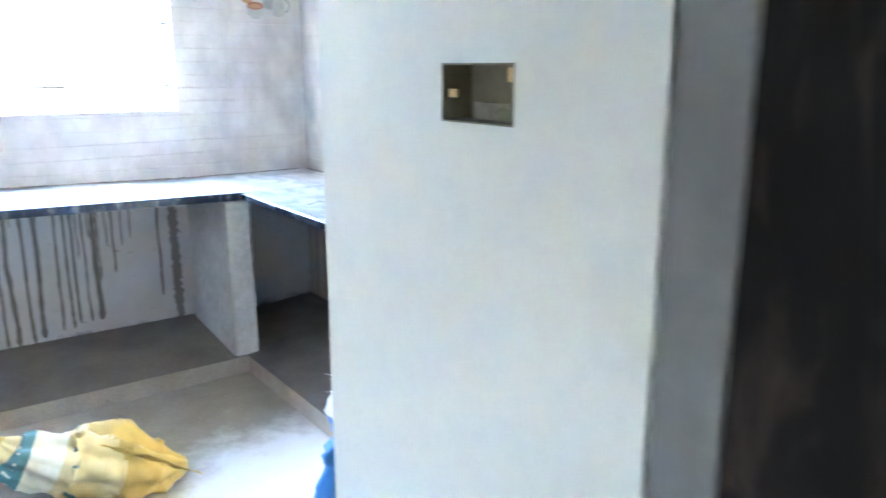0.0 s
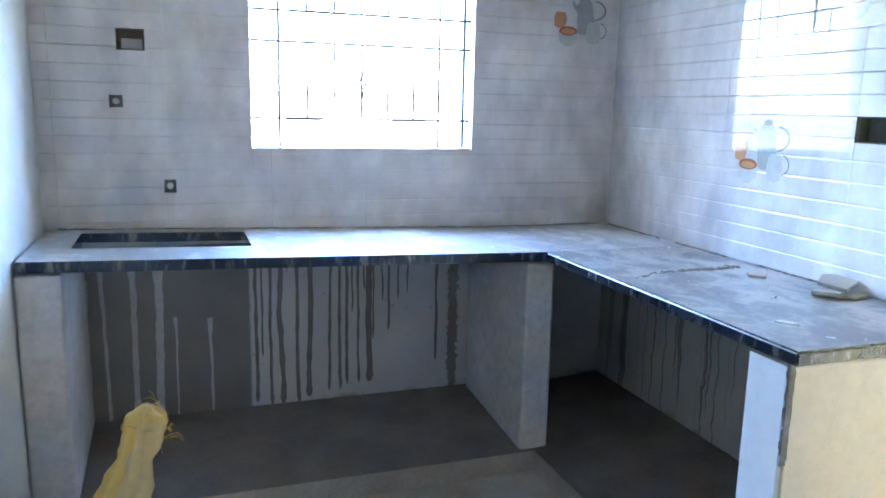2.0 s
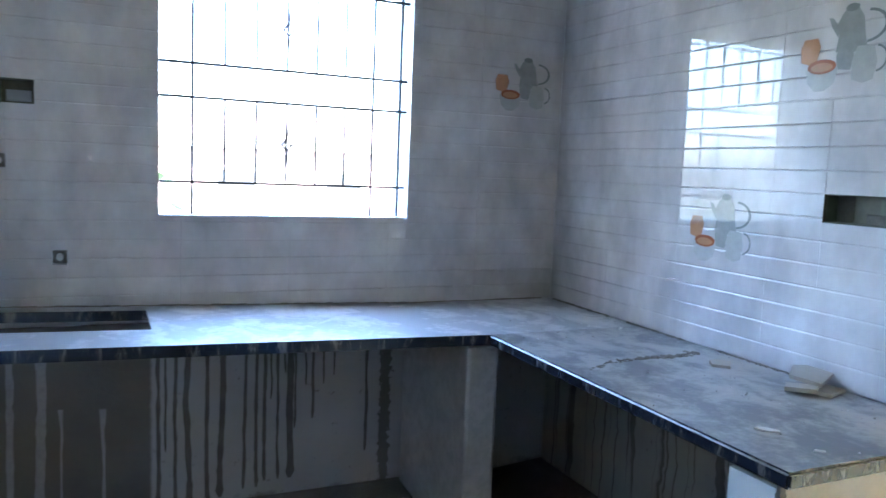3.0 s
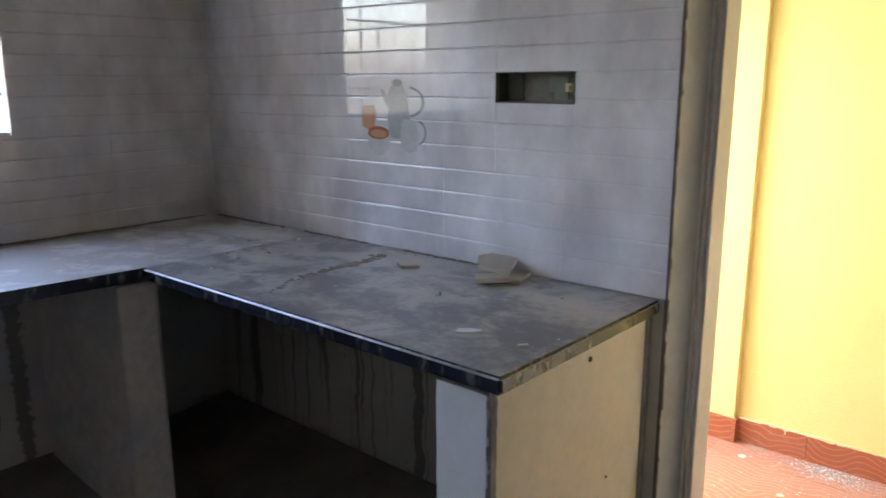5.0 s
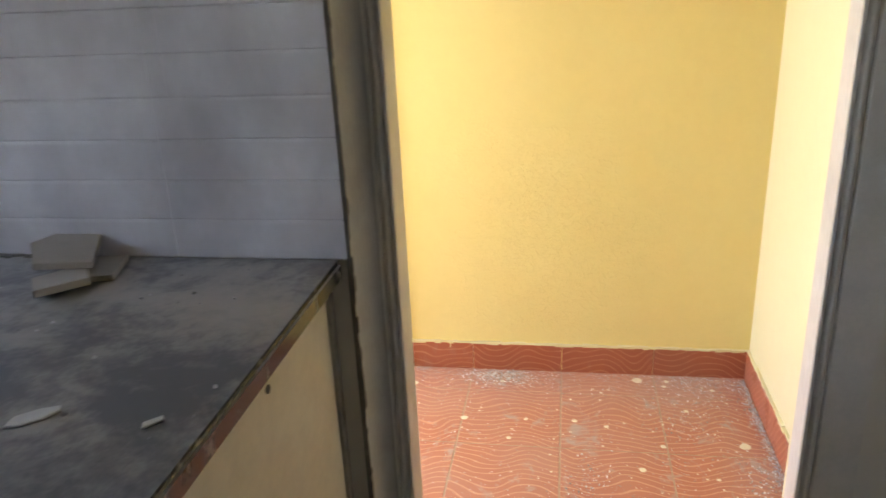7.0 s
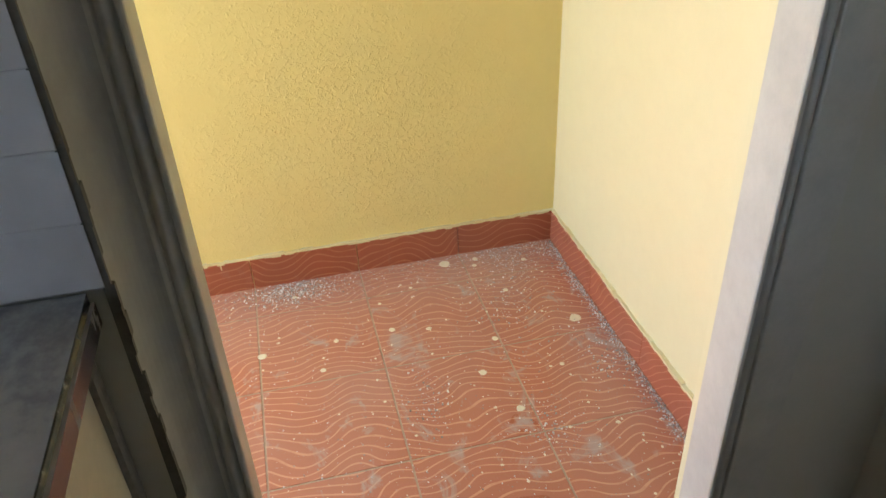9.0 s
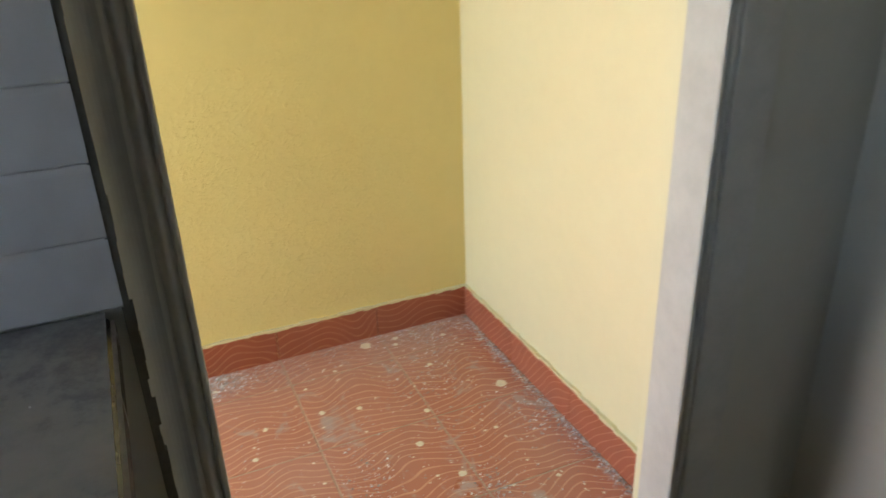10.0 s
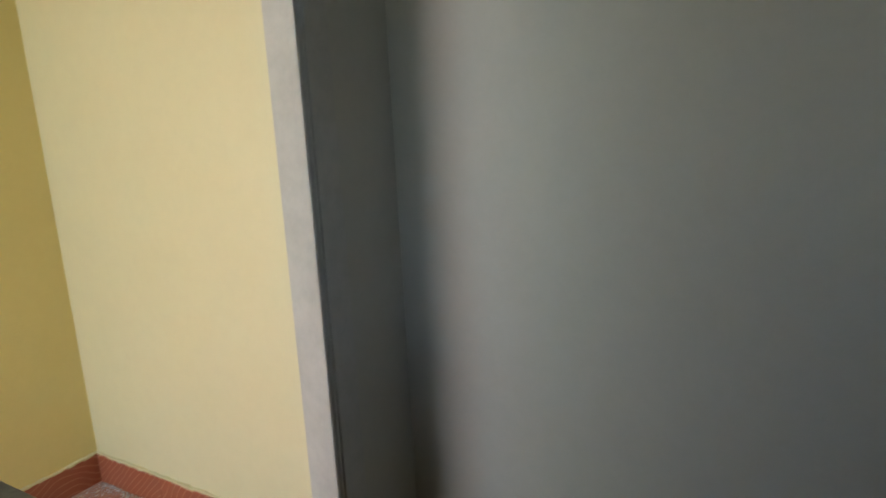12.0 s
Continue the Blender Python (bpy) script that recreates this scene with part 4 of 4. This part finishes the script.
# ---- outside ----
setting("ground", boxes((-150, -150, -3.4, 150, 300, -3.2)), EARTH, "dark scrubby earth outside the window", "ground")
house = thing("house", "pink two-storey neighbouring house with a flat roof", "house", loc=(6.5, 22, -3.2))
part("wall", boxes((-5, 0, 0, 5, 7, 5.0)), PINK, house)
part("roof", boxes((-5.3, -0.3, 5.0, 5.3, 7.3, 5.25)), SCREED, house)
part("parapet", boxes((-5.1, -0.1, 5.25, 5.1, 0.05, 5.9)), PINK, house)
for u in (-3, 0, 3):
    for z in (1.0, 3.4):
        w = part("window", boxes((u - 0.6, -0.03, z, u + 0.6, 0.02, z + 1.1)), LIGHT_PVC, house)
        part("pane", boxes((u - 0.5, -0.04, z + 0.1, u + 0.5, -0.031, z + 1.0)), BLACK, w)


neighbour = thing("house", "cream rendered neighbouring house close beside the window", "house", loc=(-3.5, 2.0, -3.2))
part("wall", boxes((-6, 0, 0, 0, 5.6, 8.0)), PUTTY, neighbour)
part("roof", boxes((-6.2, -0.2, 8.0, 0.2, 5.8, 8.15)), SCREED, neighbour)
for v in (1.2, 3.6):
    for z in (1.0, 4.1):
        w = part("window", boxes((-0.02, v, z, 0.03, v + 1.1, z + 1.2)), LIGHT_PVC, neighbour)
        part("pane", boxes((0.031, v + 0.1, z + 0.1, 0.04, v + 1.0, z + 1.1)), BLACK, w)


def leaf_plant(at, count, spread, size, seed):
    rnd = random.Random(seed)
    ob = thing("tree", "green broad-leaved tree outside the window", "tree", loc=at)
    bm = bmesh.new()
    tube(bm, [(0, 0, 0), (0.05, 0, 1.8), (0.0, 0.05, 3.6)], [0.10, 0.08, 0.05], 8)
    for k in range(9):
        a = rnd.uniform(0, 6.3)
        tube(bm, [(0, 0, 2.4 + 0.13 * k), (0.4 * math.cos(a), 0.4 * math.sin(a), 3.0 + 0.16 * k), (spread * math.cos(a), spread * math.sin(a), 3.3 + 0.17 * k)], [0.035, 0.02, 0.006], 5)
    part("trunk", bm, EARTH, ob)
    bm = bmesh.new()
    for _ in range(count):
        a, q = rnd.uniform(0, 6.3), spread * rnd.uniform(0.1, 1) ** 0.6
        c = Vector((q * math.cos(a), q * math.sin(a), 3.5 + rnd.gauss(0, 0.55)))
        d = Vector((rnd.gauss(0, 1), rnd.gauss(0, 1), rnd.gauss(-0.3, 0.6))).normalized() * size * rnd.uniform(0.6, 1.2)
        s = d.cross(Vector((0, 0, 1))).normalized() * size * 0.28
        f = [c, c + d * 0.4 + s, c + d, c + d * 0.4 - s]
        vs = [bm.verts.new(p) for p in f]
        bm.faces.new((vs[0], vs[1], vs[2]))
        bm.faces.new((vs[0], vs[2], vs[3]))
    part("crown", bm, LEAF, ob)


leaf_plant((-0.1, 8.0, -3.2), 700, 1.0, 0.30, 3)

# ---- small boxes in the walls ----
near_box = deep_box("open galvanised switch box let into the passage wall", 0.134, 0.070, 0.045, (0.701, 0.672, 1.439), -90, (
    ("mortar", (-0.05, 0.036, -0.034, 0.02, 0.0425, -0.012), RAW), ("clip", (-0.064, 0.006, -0.006, -0.050, 0.012, 0.004), RUST), ("clip", (0.048, 0.006, 0.014, 0.065, 0.012, 0.030), RUST),
    ("clip", (0.048, 0.018, -0.030, 0.065, 0.026, -0.016), RUST), ("mortar", (0.004, 0.030, -0.034, 0.064, 0.0425, -0.018), OLIVE)))
bm = bmesh.new()
tube(bm, [(0.735, 0.630, 1.437), (0.7435, 0.630, 1.437)], 0.018, 16)
bmesh.ops.translate(bm, verts=bm.verts[:], vec=(-0.701, -0.672, -1.439))
bmesh.ops.rotate(bm, verts=bm.verts[:], cent=(0, 0, 0), matrix=Euler((0, 0, radians(90))).to_matrix())
part("knockout", bm, BLACK, near_box, "round black knockout hole")
deep_box("open dirty switch box let into the tiled wall", 0.228, 0.075, 0.05, (EX + 0.001, 2.313, 1.395), -90, (
    ("knockout", (0.07, 0.030, -0.010, 0.088, 0.0475, 0.010), RUST), ("screw", (0.075, 0.024, -0.004, 0.084, 0.030, 0.005), RUST), ("mortar", (-0.112, 0.044, -0.030, -0.06, 0.0475, 0.034), MORTAR),
    ("mortar", (0.015, 0.0445, -0.034, 0.07, 0.0475, 0.030), OLIVE), ("mortar", (-0.02, 0.043, -0.034, 0.03, 0.0474, -0.010), MORTAR), ("clip", (0.06, 0.0, -0.036, 0.112, 0.008, -0.028), OLIVE), ("side_mark", (-0.110, 0.004, -0.034, -0.108, 0.045, 0.034), OLIVE)))
deep_box("open grey switch box let into the tiles beside the window", 0.094, 0.074, 0.045, (-0.0285, WY + 0.001, 1.6445), 0, (
    ("mortar", (-0.03, 0.02, -0.03, 0.038, 0.042, 0.004), PVC),))
for u0, u1, z0, z1 in PIPES:
    ob = thing("pipe_outlet", "square cut in the tiles round a capped water pipe", "pipe outlet", loc=((u0 + u1) / 2, WY, (z0 + z1) / 2))
    h = (u1 - u0) / 2
    part("recess", boxes((-h, 0.03, -h, h, 0.034, h)), RAW, ob)
    bm = bmesh.new()
    tube(bm, [(0, 0.003, 0), (0, 0.030, 0)], 0.011, 12)
    part("pipe_cap", bm, LIGHT_PVC, ob)

# ---- printed tea set on some tiles ----
def oval(cx, cz, rx, rz, n=18, a0=0.0, a1=2 * math.pi):
    return [(cx + rx * math.cos(a0 + (a1 - a0) * k / n), cz + rz * math.sin(a0 + (a1 - a0) * k / n)) for k in range(n)]


def tea_print(place):
    """A glazed tile's printed tea set, one flat thing; local x along the wall, z up, from its lower left."""
    ob = thing("tile_print", "faint printed coffee pot, jug and cups on a glazed tile", "tile print", "printed tiles")
    ob.matrix_world = place
    shapes = [
        ("pot_print", POT, [(0.115, 0.10), (0.122, 0.14), (0.112, 0.165), (0.128, 0.195), (0.150, 0.212), (0.172, 0.205), (0.190, 0.18), (0.196, 0.14), (0.205, 0.105), (0.18, 0.095), (0.14, 0.092)]),
        ("spout_print", POT, [(0.120, 0.135), (0.098, 0.165), (0.088, 0.19), (0.100, 0.188), (0.120, 0.165)]),
        ("lid_print", POT_D, oval(0.155, 0.207, 0.020, 0.010)),
        ("small_pot_print", POT, [(0.125, 0.055), (0.118, 0.09), (0.135, 0.118), (0.165, 0.112), (0.172, 0.08), (0.162, 0.05)]),
        ("jug_print", CUP, [(0.168, 0.025), (0.165, 0.07), (0.178, 0.108), (0.225, 0.105), (0.236, 0.065), (0.228, 0.022), (0.20, 0.014)]),
        ("cup_print", ORANGE, [(0.012, 0.082), (0.008, 0.118), (0.018, 0.142), (0.060, 0.142), (0.070, 0.118), (0.062, 0.082), (0.038, 0.074)]),
        ("bowl_print", CUP, [(0.028, 0.062), (0.128, 0.060), (0.118, 0.02), (0.09, 0.002), (0.06, 0.002), (0.036, 0.025)]),
        ("tea_print", TEA, oval(0.078, 0.066, 0.044, 0.019)),
        ("rim_print", ORANGE, oval(0.078, 0.064, 0.034, 0.012)),
    ]
    for k, (name, m, pts) in enumerate(shapes):
        bm = bmesh.new()
        bm.faces.new([bm.verts.new((x, -0.0004 - 0.0001 * k, z)) for x, z in pts])
        part(name, bm, m, ob)
    for c, rx, rz, z0 in ((0.200, 0.058, 0.042, 0.155), (0.232, 0.032, 0.034, 0.072)):
        bm = bmesh.new()
        for k in range(12):
            a, b = -1.5 + 3.0 * k / 12, -1.5 + 3.0 * (k + 1) / 12
            bm.faces.new([bm.verts.new((c + rx * q * math.cos(w), -0.0014, z0 + rz * q * math.sin(w))) for w, q in ((a, 1), (b, 1), (b, 0.84), (a, 0.84))])
        part("handle_print", bm, POT_D, ob)


# ---- wall tiles ----
tile_cache = {}


def tile_mesh(w, z0, z1):
    """A glazed tile with pillowed bands; local x along the wall, front at y = 0 facing -y, z0 to z1 within its row."""
    key = (round(w, 3), round(z0, 3), round(z1, 3))
    if key in tile_cache:
        return tile_cache[key]
    zs = [(z0, 0.0012)]
    g = 0.0625
    for k in range(5):
        for dz, d in ((-0.006, 0.0), (-0.0042, 0.0003), (-0.0026, 0.0009), (-0.0013, 0.0014), (0.0, 0.0024), (0.0006, 0.0010), (0.002, 0.0)):
            z = g * k + dz
            if z0 + 0.001 < z < z1 - 0.001:
                zs.append((z, d))
    zs.append((z1, 0.0012))
    a, b = 0.0003, w - 0.0003
    verts, faces = [], []
    for z, d in zs:
        verts += [(a, d, z), (b, d, z)]
    n = len(zs)
    for i in range(n - 1):
        faces.append((2 * i, 2 * i + 1, 2 * i + 3, 2 * i + 2))
    base = len(verts)
    verts += [(a, 0.009, z0), (b, 0.009, z0), (b, 0.009, z1), (a, 0.009, z1)]
    faces.append((base, base + 1, 1, 0))
    faces.append((2 * n - 2, 2 * n - 1, base + 2, base + 3))
    faces.append(tuple([base] + [2 * i for i in range(n)] + [base + 3])[::-1])
    faces.append(tuple([base + 1] + [2 * i + 1 for i in range(n)] + [base + 2]))
    me = bpy.data.meshes.new("wall_tile")
    me.from_pydata(verts, [], faces)
    me.materials.append(TILE)
    tile_cache[key] = me
    return me


def tiling(walls, start, ends, z_first, rows, holes, place, prints, jitter):
    """Tiles from ends[0] to ends[1] along a wall with joints at start + k * STEP; place(u) gives the pose at u."""
    rnd = random.Random(jitter)
    k0 = math.floor((ends[0] - start) / STEP)
    u0 = start + k0 * STEP
    while u0 < ends[1] - 0.003:
        a, b = max(u0, ends[0]), min(u0 + STEP, ends[1])
        for r in range(rows):
            zr = z_first + r * ROW
            rects = [(a, b, 0.0, ROW)]
            for hole in holes:
                left = []
                for p, q, c, d in rects:
                    h0, h1, g0, g1 = max(p, hole[0]), min(q, hole[1]), max(c, hole[2] - zr), min(d, hole[3] - zr)
                    if h1 <= h0 or g1 <= g0:
                        left.append((p, q, c, d))
                    else:
                        left += [(p, h0, c, d), (h1, q, c, d), (h0, h1, c, g0), (h0, h1, g1, d)]
                rects = [q for q in left if q[1] - q[0] > 0.002 and q[3] - q[2] > 0.002]
            for q in rects:
                ob = new("wall_tile", tile_mesh(q[1] - q[0], q[2], q[3]))
                ob.parent = walls
                ob.matrix_world = place(q[0], zr) @ pose(0, rnd.uniform(-0.0004, 0.0004), 0, rnd.uniform(-0.04, 0.04), 0, rnd.uniform(-0.05, 0.05))
            if (round((u0 - start) / STEP), r) in prints:
                tea_print(place(a, zr) @ pose(0.05, -0.0008, 0.018))
        u0 += STEP


north_tiles = tagged(thing("wall_tiles_north", "glossy pale tiles with raised bands and printed tea sets", "wall tiles"), kind="structure")
tiling(north_tiles, -0.295, (-0.348, EX), 0.932, 6, (WIN, BOX_N, *PIPES), lambda u, z: pose(u, WY, z), {(5, 3)}, 5)
east_tiles = tagged(thing("wall_tiles_east", "glossy pale tiles with raised bands mirroring the window", "wall tiles"), kind="structure")
# along the side wall u runs from the window wall towards the door
tiling(east_tiles, 0.0, (0.0, WY - 1.95), 0.932, 6, ((WY - BOX_E[1], WY - BOX_E[0], BOX_E[2], BOX_E[3]),), lambda u, z: pose(EX, WY - 0.001 - u, z, 0, 0, -90), {(2, 1), (3, 3)}, 6)

# ---- floor tiles of the yellow room ----
floor_tiles = tagged(thing("floor_tiles", "red glazed floor tiles with pale wavy lines and dust", "floor tiles"), kind="structure")
x = 3.14 - 4 * T
while x < 3.29:
    y = RY
    while y < RN - 0.01:
        x0, x1, y0, y1 = max(x, 2.175), min(x + T, RX), y, min(y + T, RN)
        if x1 - x0 > 0.01 and y1 - y0 > 0.01:
            ob = new("floor_tile", piece_mesh("floor_tile", x1 - x0 - 0.0045, y1 - y0 - 0.0045, 0.006, 0.0008, RED))
            ob.location, ob.parent = (x0 + 0.002, y0 + 0.002, -0.006), floor_tiles
        y += T
    x += T
